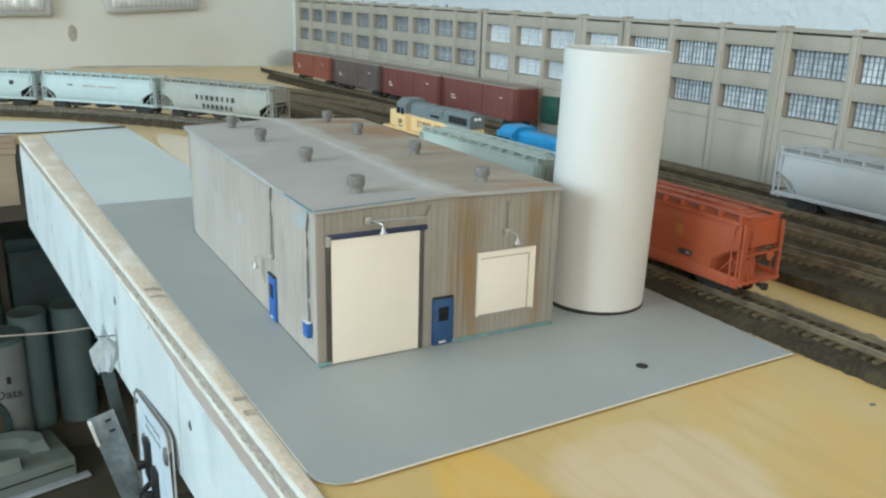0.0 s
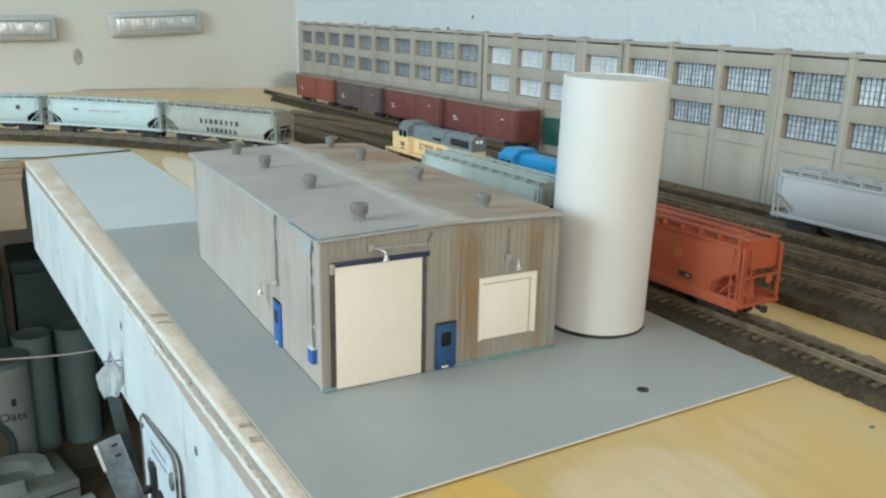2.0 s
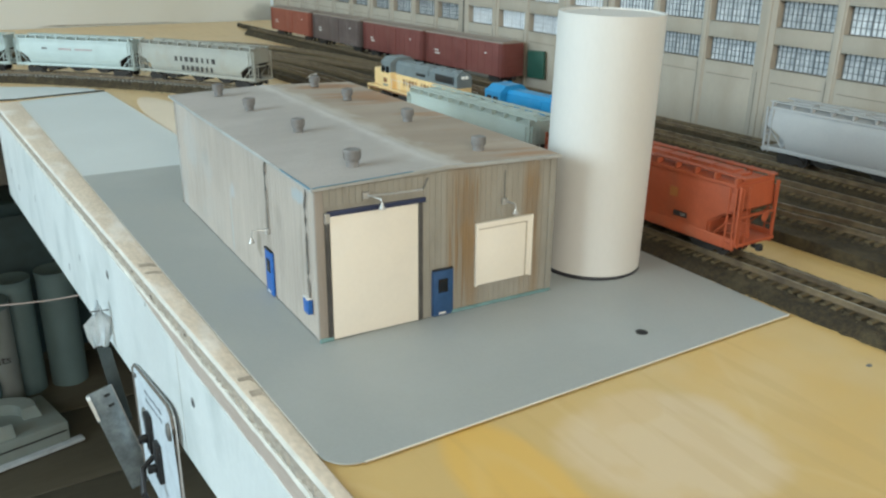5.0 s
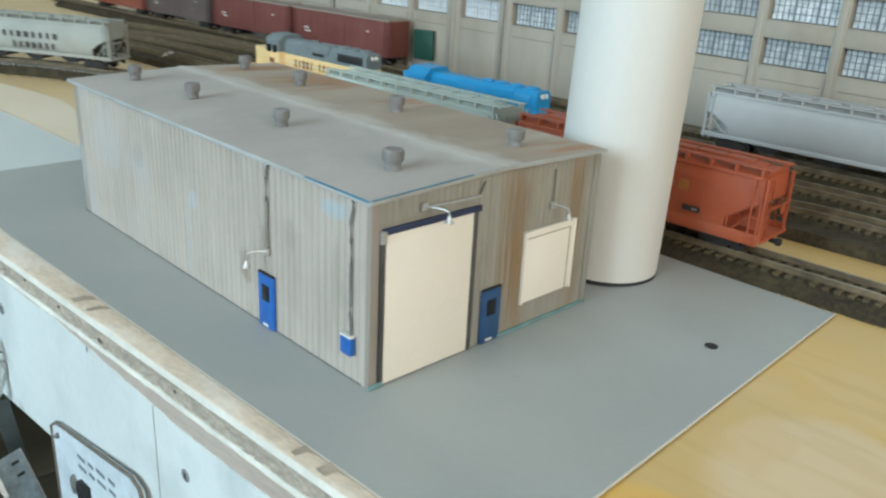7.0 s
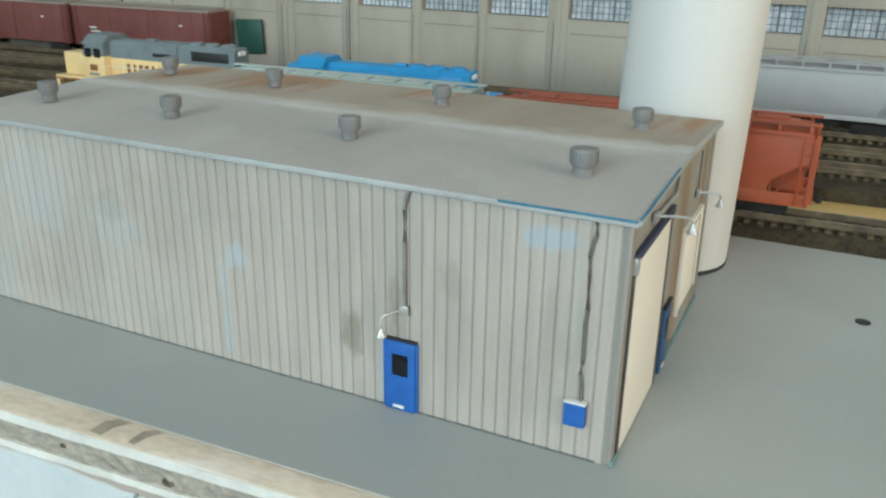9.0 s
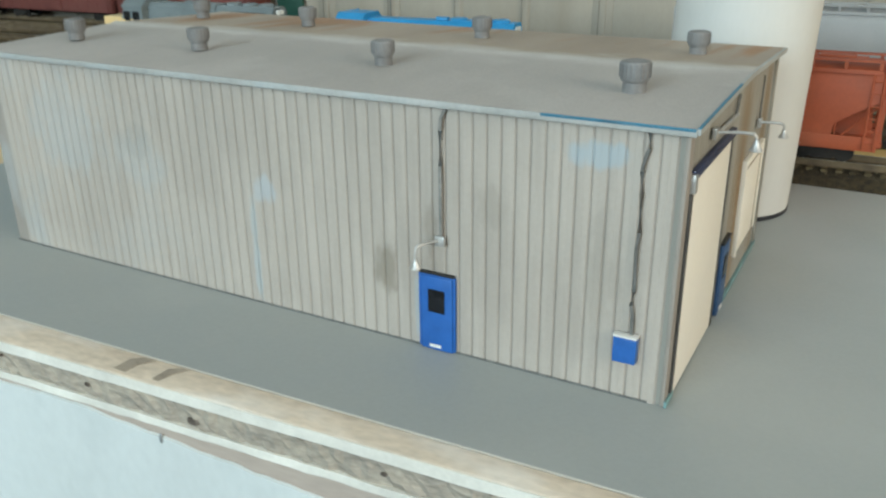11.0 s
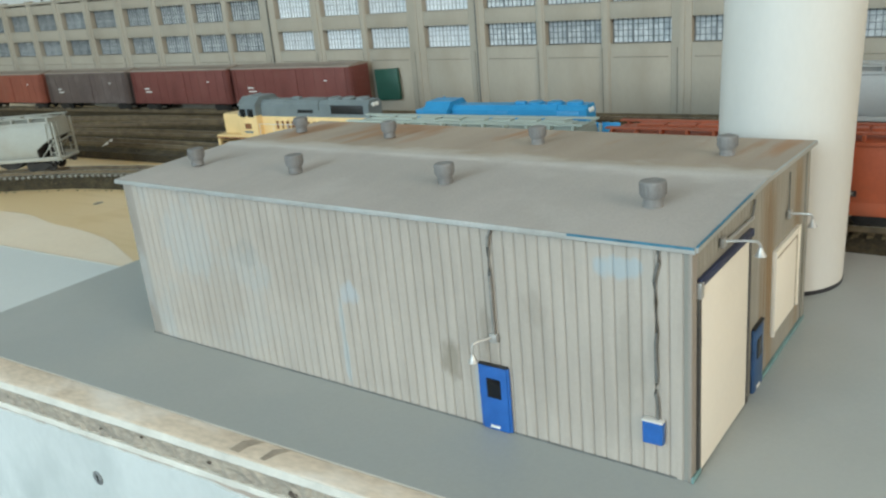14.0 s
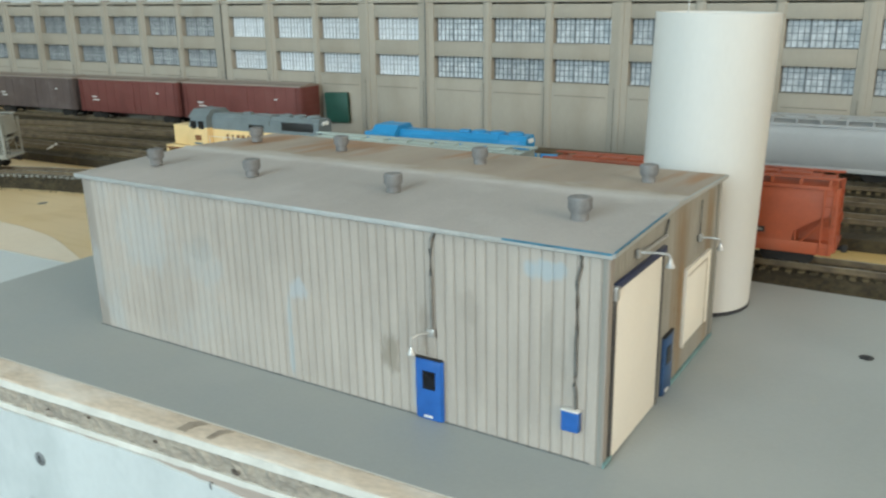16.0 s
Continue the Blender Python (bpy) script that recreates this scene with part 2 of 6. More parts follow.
class Nodes:
    """Short hand for wiring a weathered paint out of masks over the place."""

    def __init__(self, name, rough):
        self.m = bpy.data.materials.new(name)
        self.m.use_nodes = True
        self.n, self.l = self.m.node_tree.nodes, self.m.node_tree.links
        self.b = self.n["Principled BSDF"]
        self.b.inputs["Roughness"].default_value = rough
        self.b.inputs["Specular IOR Level"].default_value = 0.3
        self.pos = self.n.new("ShaderNodeNewGeometry").outputs["Position"]
        xyz = self.n.new("ShaderNodeSeparateXYZ")
        self.l.new(self.pos, xyz.inputs[0])
        self.x, self.y, self.z = xyz.outputs

    def put(self, socket, v):
        if isinstance(v, (int, float)):
            socket.default_value = v
        elif isinstance(v, tuple):
            socket.default_value = (*v, 1)
        else:
            self.l.new(v, socket)

    def math(self, op, a, b=0.0):
        q = self.n.new("ShaderNodeMath")
        q.operation = op
        self.put(q.inputs[0], a)
        self.put(q.inputs[1], b)
        return q.outputs[0]

    def noise(self, scale, stretch=(1, 1, 1), detail=4, off=0.0):
        mp = self.n.new("ShaderNodeMapping")
        mp.inputs["Scale"].default_value = stretch
        mp.inputs["Location"].default_value = (off, off, off)
        self.l.new(self.pos, mp.inputs["Vector"])
        q = self.n.new("ShaderNodeTexNoise")
        q.inputs["Scale"].default_value, q.inputs["Detail"].default_value = scale, detail
        self.l.new(mp.outputs[0], q.inputs["Vector"])
        return q.outputs["Fac"]

    def step(self, v, a, b, lo=0.0, hi=1.0):
        q = self.n.new("ShaderNodeMapRange")
        q.interpolation_type = "SMOOTHSTEP"
        for s, w in zip(("Value", "From Min", "From Max", "To Min", "To Max"), (v, a, b, lo, hi)):
            self.put(q.inputs[s], w)
        return q.outputs[0]

    def ramp(self, v, stops):
        q = self.n.new("ShaderNodeValToRGB")
        e = q.color_ramp.elements
        while len(e) < len(stops):
            e.new(0.5)
        for s, (p, w) in zip(e, stops):
            s.position, s.color = p, (w, w, w, 1)
        self.l.new(v, q.inputs[0])
        return q.outputs[0]

    def mix(self, fac, a, b, kind="MIX"):
        q = self.n.new("ShaderNodeMixRGB")
        q.blend_type = kind
        for s, w in zip(q.inputs, (fac, a, b)):
            self.put(s, w)
        return q.outputs[0]

    def blob(self, axis, cy, cz, ry, rz):
        """A soft ragged patch on a wall: 1 in its middle, 0 outside."""
        dy = self.math("DIVIDE", self.math("SUBTRACT", axis, cy), ry)
        dz = self.math("DIVIDE", self.math("SUBTRACT", self.z, cz), rz)
        r = self.math("ADD", self.math("MULTIPLY", dy, dy), self.math("MULTIPLY", dz, dz))
        r = self.math("ADD", r, self.math("MULTIPLY", self.math("SUBTRACT", self.noise(260, (1, 1, 0.4)), 0.5), 2.6))
        return self.step(r, 0.2, 1.1, 1.0, 0.0)

    def done(self, color, relief=0.2):
        bp = self.n.new("ShaderNodeBump")
        bp.inputs["Strength"].default_value, bp.inputs["Distance"].default_value = relief, 0.0004
        self.l.new(self.noise(800), bp.inputs["Height"])
        self.l.new(bp.outputs[0], self.b.inputs["Normal"])
        self.l.new(color, self.b.inputs["Base Color"])
        return self.m


def cream_wall(name):
    """Cream paint with faint marks, and a grey shadow smear painted into the corner above the layout."""
    k = Nodes(name, 0.7)
    col = k.mix(k.step(k.noise(3), 0.35, 0.65), (0.63, 0.605, 0.545), (0.60, 0.575, 0.51))
    col = k.mix(k.step(k.noise(5, off=2.0), 0.5, 0.72, 0.0, 0.25), col, (0.5, 0.46, 0.38))
    dx, dz = k.math("DIVIDE", k.math("SUBTRACT", k.x, 0.605), 0.055), k.math("DIVIDE", k.math("SUBTRACT", k.z, 0.012), 0.030)
    r = k.math("ADD", k.math("MULTIPLY", dx, dx), k.math("MULTIPLY", dz, dz))
    r = k.math("ADD", r, k.math("MULTIPLY", k.math("SUBTRACT", k.noise(24), 0.5), 1.4))
    return k.done(k.mix(k.step(r, 0.0, 1.3, 0.75, 0.0), col, (0.27, 0.255, 0.225)), 0.1)


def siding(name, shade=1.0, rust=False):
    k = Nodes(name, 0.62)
    # same paint, but the front's base is darkened for its shade
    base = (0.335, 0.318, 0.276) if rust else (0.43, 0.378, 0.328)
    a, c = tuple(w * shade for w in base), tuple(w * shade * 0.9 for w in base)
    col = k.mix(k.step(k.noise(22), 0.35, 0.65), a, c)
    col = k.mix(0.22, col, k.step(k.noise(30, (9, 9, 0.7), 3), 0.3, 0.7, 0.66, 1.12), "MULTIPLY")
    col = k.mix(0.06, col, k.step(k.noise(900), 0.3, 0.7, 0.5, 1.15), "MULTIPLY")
    if not rust:
        pale = k.math("MULTIPLY", k.step(k.y, 0.13, 0.28, 0.0, 1.0), k.step(k.noise(60, (1, 1, 0.5)), 0.45, 0.7, 0.0, 0.55))
        col = k.mix(pale, col, (0.37, 0.385, 0.38))
        for cy, cz, ry, rz, paint, much in ((0.1375, 0.0425, 0.0055, 0.0055, (0.40, 0.43, 0.45), 0.7), (0.1430, 0.020, 0.0018, 0.026, (0.37, 0.41, 0.42), 0.7), (0.0230, 0.0690, 0.0105, 0.0042, (0.36, 0.42, 0.45), 0.75), (0.235, 0.052, 0.022, 0.02, (0.39, 0.41, 0.41), 0.4), (0.195, 0.045, 0.014, 0.012, (0.37, 0.39, 0.39), 0.35), (0.078, 0.012, 0.0016, 0.013, (0.38, 0.41, 0.41), 0.6),
                                            (0.0895, 0.024, 0.0055, 0.010, (0.23, 0.195, 0.15), 0.7), (0.053, 0.050, 0.006, 0.007, (0.29, 0.255, 0.215), 0.4), (0.0735, 0.040, 0.003, 0.010, (0.24, 0.20, 0.16), 0.5), (0.02, 0.035, 0.006, 0.02, (0.29, 0.26, 0.22), 0.35), (0.195, 0.052, 0.010, 0.008, (0.30, 0.29, 0.265), 0.4)):
            col = k.mix(k.math("MULTIPLY", k.blob(k.y, cy, cz, ry, rz), much), col, paint)
    else:
        band = k.ramp(k.math("DIVIDE", k.x, 0.1385), ((0.0, 0.04), (0.50, 0.06), (0.54, 0.75), (0.585, 1.0), (0.635, 0.95), (0.665, 0.3), (0.72, 0.12), (0.84, 0.15), (0.875, 0.95), (0.925, 0.9), (0.96, 0.06)))
        tall = k.ramp(k.math("DIVIDE", k.z, 0.0776), ((0.0, 0.55), (0.25, 0.8), (0.5, 1.0), (0.85, 0.9), (1.0, 0.5)))
        s = k.math("MULTIPLY", band, tall)
        v = k.noise(30, (16, 16, 0.45), 4, 0.3)
        fac = k.step(k.math("ADD", k.math("MULTIPLY", v, 1.1), k.math("MULTIPLY", s, 0.45)), 0.82, 1.02, 0.0, 0.95)
        rusty = k.mix(k.noise(70, (6, 6, 0.8)), (0.30, 0.165, 0.055), (0.17, 0.105, 0.045))
        wash = k.math("MULTIPLY", s, k.step(k.noise(40, (3, 3, 0.35), 3, 0.9), 0.36, 0.58, 0.30, 0.85))
        col = k.mix(k.math("MAXIMUM", k.math("MULTIPLY", fac, 0.8), wash), col, rusty)
        col = k.mix(k.math("MULTIPLY", k.step(k.noise(45, (2, 2, 0.6), 4, 3.0), 0.5, 0.7), 0.4), col, (0.20, 0.18, 0.15))
    return k.done(col)


def roofing(name):
    """Dusty grey sheet: pale dust along the ridge, rust washed down the far slope."""
    k = Nodes(name, 0.78)
    t = k.math("DIVIDE", k.x, 0.1385)
    far = k.step(t, 0.48, 0.56)
    col = k.mix(k.step(k.noise(14, off=1.0), 0.35, 0.65), (0.445, 0.41, 0.385), (0.40, 0.37, 0.345))
    col = k.mix(far, col, k.mix(k.step(k.noise(12, (0.5, 2, 1)), 0.35, 0.65), (0.415, 0.345, 0.28), (0.345, 0.28, 0.222)))
    col = k.mix(0.12, col, k.step(k.noise(40, (0.5, 2, 1), 3), 0.3, 0.7, 0.75, 1.12), "MULTIPLY")
    s = k.math("MULTIPLY", k.ramp(t, ((0.0, 0.0), (0.5, 0.0), (0.58, 0.35), (0.74, 0.75), (0.9, 1.0), (1.0, 0.75))), k.step(k.noise(26, (0.25, 1, 1), 3, 0.7), 0.40, 0.62))
    v = k.noise(60, (0.22, 2.6, 1), 4, 0.2)
    fac = k.step(k.math("ADD", k.math("MULTIPLY", v, 0.7), k.math("MULTIPLY", s, 0.5)), 0.54, 0.82, 0.0, 0.75)
    col = k.mix(fac, col, k.mix(k.noise(90), (0.43, 0.215, 0.10), (0.29, 0.16, 0.085)))
    ridge = k.math("ABSOLUTE", k.math("SUBTRACT", t, 0.52))
    dust = k.math("ADD", ridge, k.math("MULTIPLY", k.math("SUBTRACT", k.noise(70, (1.2, 0.6, 1)), 0.5), 0.22))
    col = k.mix(k.step(dust, 0.0, 0.095, 0.6, 0.0), col, (0.57, 0.55, 0.52))
    col = k.mix(k.step(k.noise(34, off=5.0), 0.60, 0.72, 0.0, 0.4), col, (0.47, 0.445, 0.42))
    col = k.mix(0.12, col, k.step(k.noise(1100), 0.3, 0.7, 0.5, 1.2), "MULTIPLY")
    return k.done(col)


def plywood(name):
    """Varnished ply: honey yellow in front, paler farther along, with scuffs and long grain."""
    k = Nodes(name, 0.38)
    k.b.inputs["Specular IOR Level"].default_value = 0.45
    edge = k.math("ADD", k.y, k.math("MULTIPLY", k.math("SUBTRACT", k.noise(7), 0.5), 0.35))
    col = k.mix(k.step(k.noise(5, (1, 0.5, 1)), 0.38, 0.62), (0.66, 0.465, 0.205), (0.61, 0.415, 0.165))
    col = k.mix(k.step(k.noise(4, off=2.3), 0.50, 0.56, 0.0, 0.7), col, (0.67, 0.42, 0.125))

    def patch(cx, cy, rx, ry, ragged):
        dx, dy = k.math("DIVIDE", k.math("SUBTRACT", k.x, cx), rx), k.math("DIVIDE", k.math("SUBTRACT", k.y, cy), ry)
        r = k.math("ADD", k.math("MULTIPLY", dx, dx), k.math("MULTIPLY", dy, dy))
        return k.step(k.math("ADD", r, k.math("MULTIPLY", k.math("SUBTRACT", k.noise(16), 0.5), ragged)), 0.55, 1.05, 1.0, 0.0)

    # a pale patch ahead of the base sheet beside a deep honey one
    col = k.mix(k.math("MULTIPLY", patch(0.088, -0.150, 0.050, 0.045, 1.6), 0.75), col, (0.72, 0.55, 0.36))
    col = k.mix(k.math("MULTIPLY", patch(0.020, -0.140, 0.022, 0.050, 1.0), 0.85), col, (0.72, 0.43, 0.10))
    col = k.mix(k.step(k.noise(7, (1, 0.7, 1), off=7.0), 0.55, 0.70, 0.0, 0.45), col, (0.69, 0.54, 0.32))
    col = k.mix(k.step(edge, 0.30, 0.46, 0.0, 0.7), col, (0.76, 0.56, 0.33))
    col = k.mix(k.step(k.noise(11, off=4.0), 0.57, 0.61, 0.0, 0.3), col, (0.62, 0.41, 0.16))
    col = k.mix(k.step(k.noise(18, (6, 0.5, 1), 3, 6.0), 0.52, 0.66, 0.0, 0.22), col, (0.52, 0.33, 0.11))
    crease = k.math("ABSOLUTE", k.math("SUBTRACT", k.noise(6, (1, 0.6, 1), 2, 9.0), 0.5))
    col = k.mix(k.step(crease, 0.0, 0.012, 0.12, 0.0), col, (0.74, 0.58, 0.32))
    return k.done(col, 0.08)


WALLPAINT = cream_wall("cream_wall_paint")
PLY = plywood("yellowed_plywood")
# sheets are darker than their ribs: groove shade is put into the colour
SHEDWALL = siding("groove_shaded_siding", 0.74)
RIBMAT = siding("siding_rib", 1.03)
FRONTWALL = siding("rusty_front_siding", 0.92, True)
FRONTRIB = siding("rusty_front_rib", 0.96, True)
ROOF = roofing("weathered_grey_roof")

# ---- mesh helpers ----


def mesh_of(bm, name, material, smooth=None):
    me = bpy.data.meshes.new(name)
    bmesh.ops.recalc_face_normals(bm, faces=bm.faces)
    bm.to_mesh(me)
    bm.free()
    me.materials.append(material)
    if smooth:
        me.shade_smooth()
        me.set_sharp_from_angle(angle=radians(smooth))
    return me


def part(name, bm, material, parent=None, label="", smooth=35, m=None):
    ob = new(name, mesh_of(bm, name, material, smooth))
    if parent:
        ob.parent = parent
    if m is not None:
        ob.matrix_basis = m
    return tagged(ob, label)


def shared(name, me, parent, m):
    ob = new(name, me)
    ob.parent = parent
    ob.matrix_basis = m
    return ob


def thing(name, m, label, category, group="", kind=""):
    ob = new(name)
    ob.empty_display_size = 0.01
    ob.matrix_basis = m
    return tagged(ob, label, category, group, kind)


def structure(name, bm, material, label, category, smooth=35, m=None):
    return tagged(part(name, bm, material, None, label, smooth, m), label, category, "", "structure")


def box(bm, x0, x1, y0, y1, z0, z1, bevel=0.0, seg=2, m=None):
    v = [bm.verts.new((x, y, z)) for x in (x0, x1) for y in (y0, y1) for z in (z0, z1)]
    f = [bm.faces.new([v[i] for i in q]) for q in ((0, 1, 3, 2), (4, 6, 7, 5), (0, 4, 5, 1), (2, 3, 7, 6), (0, 2, 6, 4), (1, 5, 7, 3))]
    if bevel:
        e = list({e for q in f for e in q.edges})
        r = bmesh.ops.bevel(bm, geom=e, offset=bevel, segments=seg, profile=0.5, affect="EDGES")
        v = list({w for q in r["faces"] for w in q.verts} | {w for w in v if w.is_valid})
    if m is not None:
        bmesh.ops.transform(bm, matrix=m, verts=v)
    return bm


def tube(bm, a, b, r, r2=None, seg=12, caps=True):
    """A round bar from a to b."""
    a, b = Vector(a), Vector(b)
    q = (b - a).to_track_quat("Z", "Y")
    r2 = r if r2 is None else r2
    rings = []
    for p, rr in ((a, r), (b, r2)):
        rings.append([bm.verts.new(p + q @ Vector((rr * math.cos(2 * math.pi * i / seg), rr * math.sin(2 * math.pi * i / seg), 0))) for i in range(seg)])
    for i in range(seg):
        bm.faces.new((rings[0][i], rings[0][(i + 1) % seg], rings[1][(i + 1) % seg], rings[1][i]))
    if caps:
        bm.faces.new(rings[0][::-1])
        bm.faces.new(rings[1])
    return bm


def wire(bm, pts, r, seg=8):
    pts = [Vector(p) for p in pts]
    rings = []
    for i, p in enumerate(pts):
        d = (pts[min(i + 1, len(pts) - 1)] - pts[max(i - 1, 0)]).normalized()
        q = d.to_track_quat("Z", "Y")
        rings.append([bm.verts.new(p + q @ Vector((r * math.cos(2 * math.pi * k / seg), r * math.sin(2 * math.pi * k / seg), 0))) for k in range(seg)])
    for a, b in zip(rings, rings[1:]):
        for k in range(seg):
            bm.faces.new((a[k], a[(k + 1) % seg], b[(k + 1) % seg], b[k]))
    bm.faces.new(rings[0][::-1])
    bm.faces.new(rings[-1])
    return bm


def lathe(bm, profile, seg=32, at=(0, 0, 0)):
    """A turned form round z: profile rows of (radius, height), from the axis or not."""
    rings = []
    for r, z in profile:
        rings.append([bm.verts.new((at[0] + r * math.cos(2 * math.pi * i / seg), at[1] + r * math.sin(2 * math.pi * i / seg), at[2] + z)) for i in range(seg)])
    for a, b in zip(rings, rings[1:]):
        for i in range(seg):
            bm.faces.new((a[i], a[(i + 1) % seg], b[(i + 1) % seg], b[i]))
    bm.faces.new(rings[0][::-1])
    bm.faces.new(rings[-1])
    return bm


def prism(bm, outline, a, b, axis="y"):
    """An outline of 2D points (x, z for axis y; y, z for axis x; x, y for axis z) drawn out from a to b."""
    def at(p, s):
        return {"y": (p[0], s, p[1]), "x": (s, p[0], p[1]), "z": (p[0], p[1], s)}[axis]
    lo, hi = [bm.verts.new(at(p, a)) for p in outline], [bm.verts.new(at(p, b)) for p in outline]
    n = len(outline)
    for i in range(n):
        bm.faces.new((lo[i], lo[(i + 1) % n], hi[(i + 1) % n], hi[i]))
    bm.faces.new(lo[::-1])
    bm.faces.new(hi)
    return bm


def B():
    return bmesh.new()


def lettering(name, words, size, material, parent, m, label="", spread=1.0, squeeze=1.0):
    """Raised letters by the built-in font as a mesh."""
    cu = bpy.data.curves.new(name, "FONT")
    cu.body, cu.size, cu.extrude, cu.align_x, cu.align_y, cu.space_character = words, size, 0.00008, "CENTER", "CENTER", spread
    cu.resolution_u = 3
    tmp = new("tmp_text", cu)
    me = bpy.data.meshes.new_from_object(tmp.evaluated_get(bpy.context.evaluated_depsgraph_get()))
    bpy.data.objects.remove(tmp)
    bpy.data.curves.remove(cu)
    me.materials.clear()
    me.materials.append(material)
    ob = new(name, me)
    ob.parent = parent
    ob.matrix_basis = m @ Matrix.Diagonal((squeeze, 1, 1, 1))
    return tagged(ob, label)


# ---- room ----
RW, BW, LW, FW, FLOOR, TOP = 0.70, 1.86, -2.3, -2.3, -0.85, 1.35
NEAR = -1.45                            # where the bench ends behind the camera


def room():
    bm = B(); box(bm, LW - 0.1, RW + 0.1, FW - 0.1, BW + 0.1, FLOOR - 0.1, FLOOR)
    structure("floor", bm, CONCRETE, "worn grey brown concrete floor", "floor", m=LAY)
    bm = B(); box(bm, LW - 0.1, RW + 0.1, FW - 0.1, BW + 0.1, TOP, TOP + 0.1)
    structure("ceiling", bm, CEIL, "unseen ceiling kept dim against bounce", "ceiling", m=LAY)
    bm = B(); box(bm, RW, RW + 0.1, FW, BW, FLOOR, TOP)
    structure("wall_east", bm, WHITEWALL, "rough white plastered wall behind the tracks", "wall", m=LAY)
    bm = B(); box(bm, LW - 0.1, RW, BW, BW + 0.1, FLOOR, TOP)
    structure("wall_north", bm, WALLPAINT, "smooth cream painted wall with marks", "wall", m=LAY)
    # west and south walls are unseen, added dim to keep the light directional
    for name, axis, opening in (("wall_west", "x", (-0.5, 1.1, 0.2, 1.25)), ("wall_south", "y", (-1.55, 0.0, 0.35, 1.3))):
        bm = B()
        a0, a1, z0, z1 = opening
        lo, hi = (FW, BW) if axis == "x" else (LW, RW)
        for p, q, r, s in ((lo, a0, FLOOR, TOP), (a1, hi, FLOOR, TOP), (a0, a1, FLOOR, z0), (a0, a1, z1, TOP)):
            if axis == "x":
                box(bm, LW - 0.1, LW, p, q, r, s)
            else:
                box(bm, p, q, FW - 0.1, FW, r, s)
        structure(name, bm, DULLWALL, "unseen wall kept dim against bounce, with a window opening", "wall", m=LAY)


room()

# ---- benchwork ----


def inner(v):
    """Across the layout: where the bare edge strip meets the base sheet."""
    return -0.0416


def outer(v):
    """Across the layout: the upright edge of the plywood."""
    return -0.0497 - 0.022 * max(v, -0.3)


def low(v):
    """The lower edge of the painted face."""
    return -0.088 - 0.035 * max(0.0, v)


def band(profile, v0, v1, n):
    """Sweeps the rows of (across, up) that profile(v) gives along the layout."""
    bm = B()
    rows = [[bm.verts.new((u, v, z)) for u, z in profile(v)] for v in [v0 + (v1 - v0) * i / n for i in range(n + 1)]]
    k = len(rows[0])
    for a, c in zip(rows, rows[1:]):
        for i in range(k):
            bm.faces.new((a[i], a[(i + 1) % k], c[(i + 1) % k], c[i]))
    bm.faces.new(rows[0][::-1])
    bm.faces.new(rows[-1])
    return bm


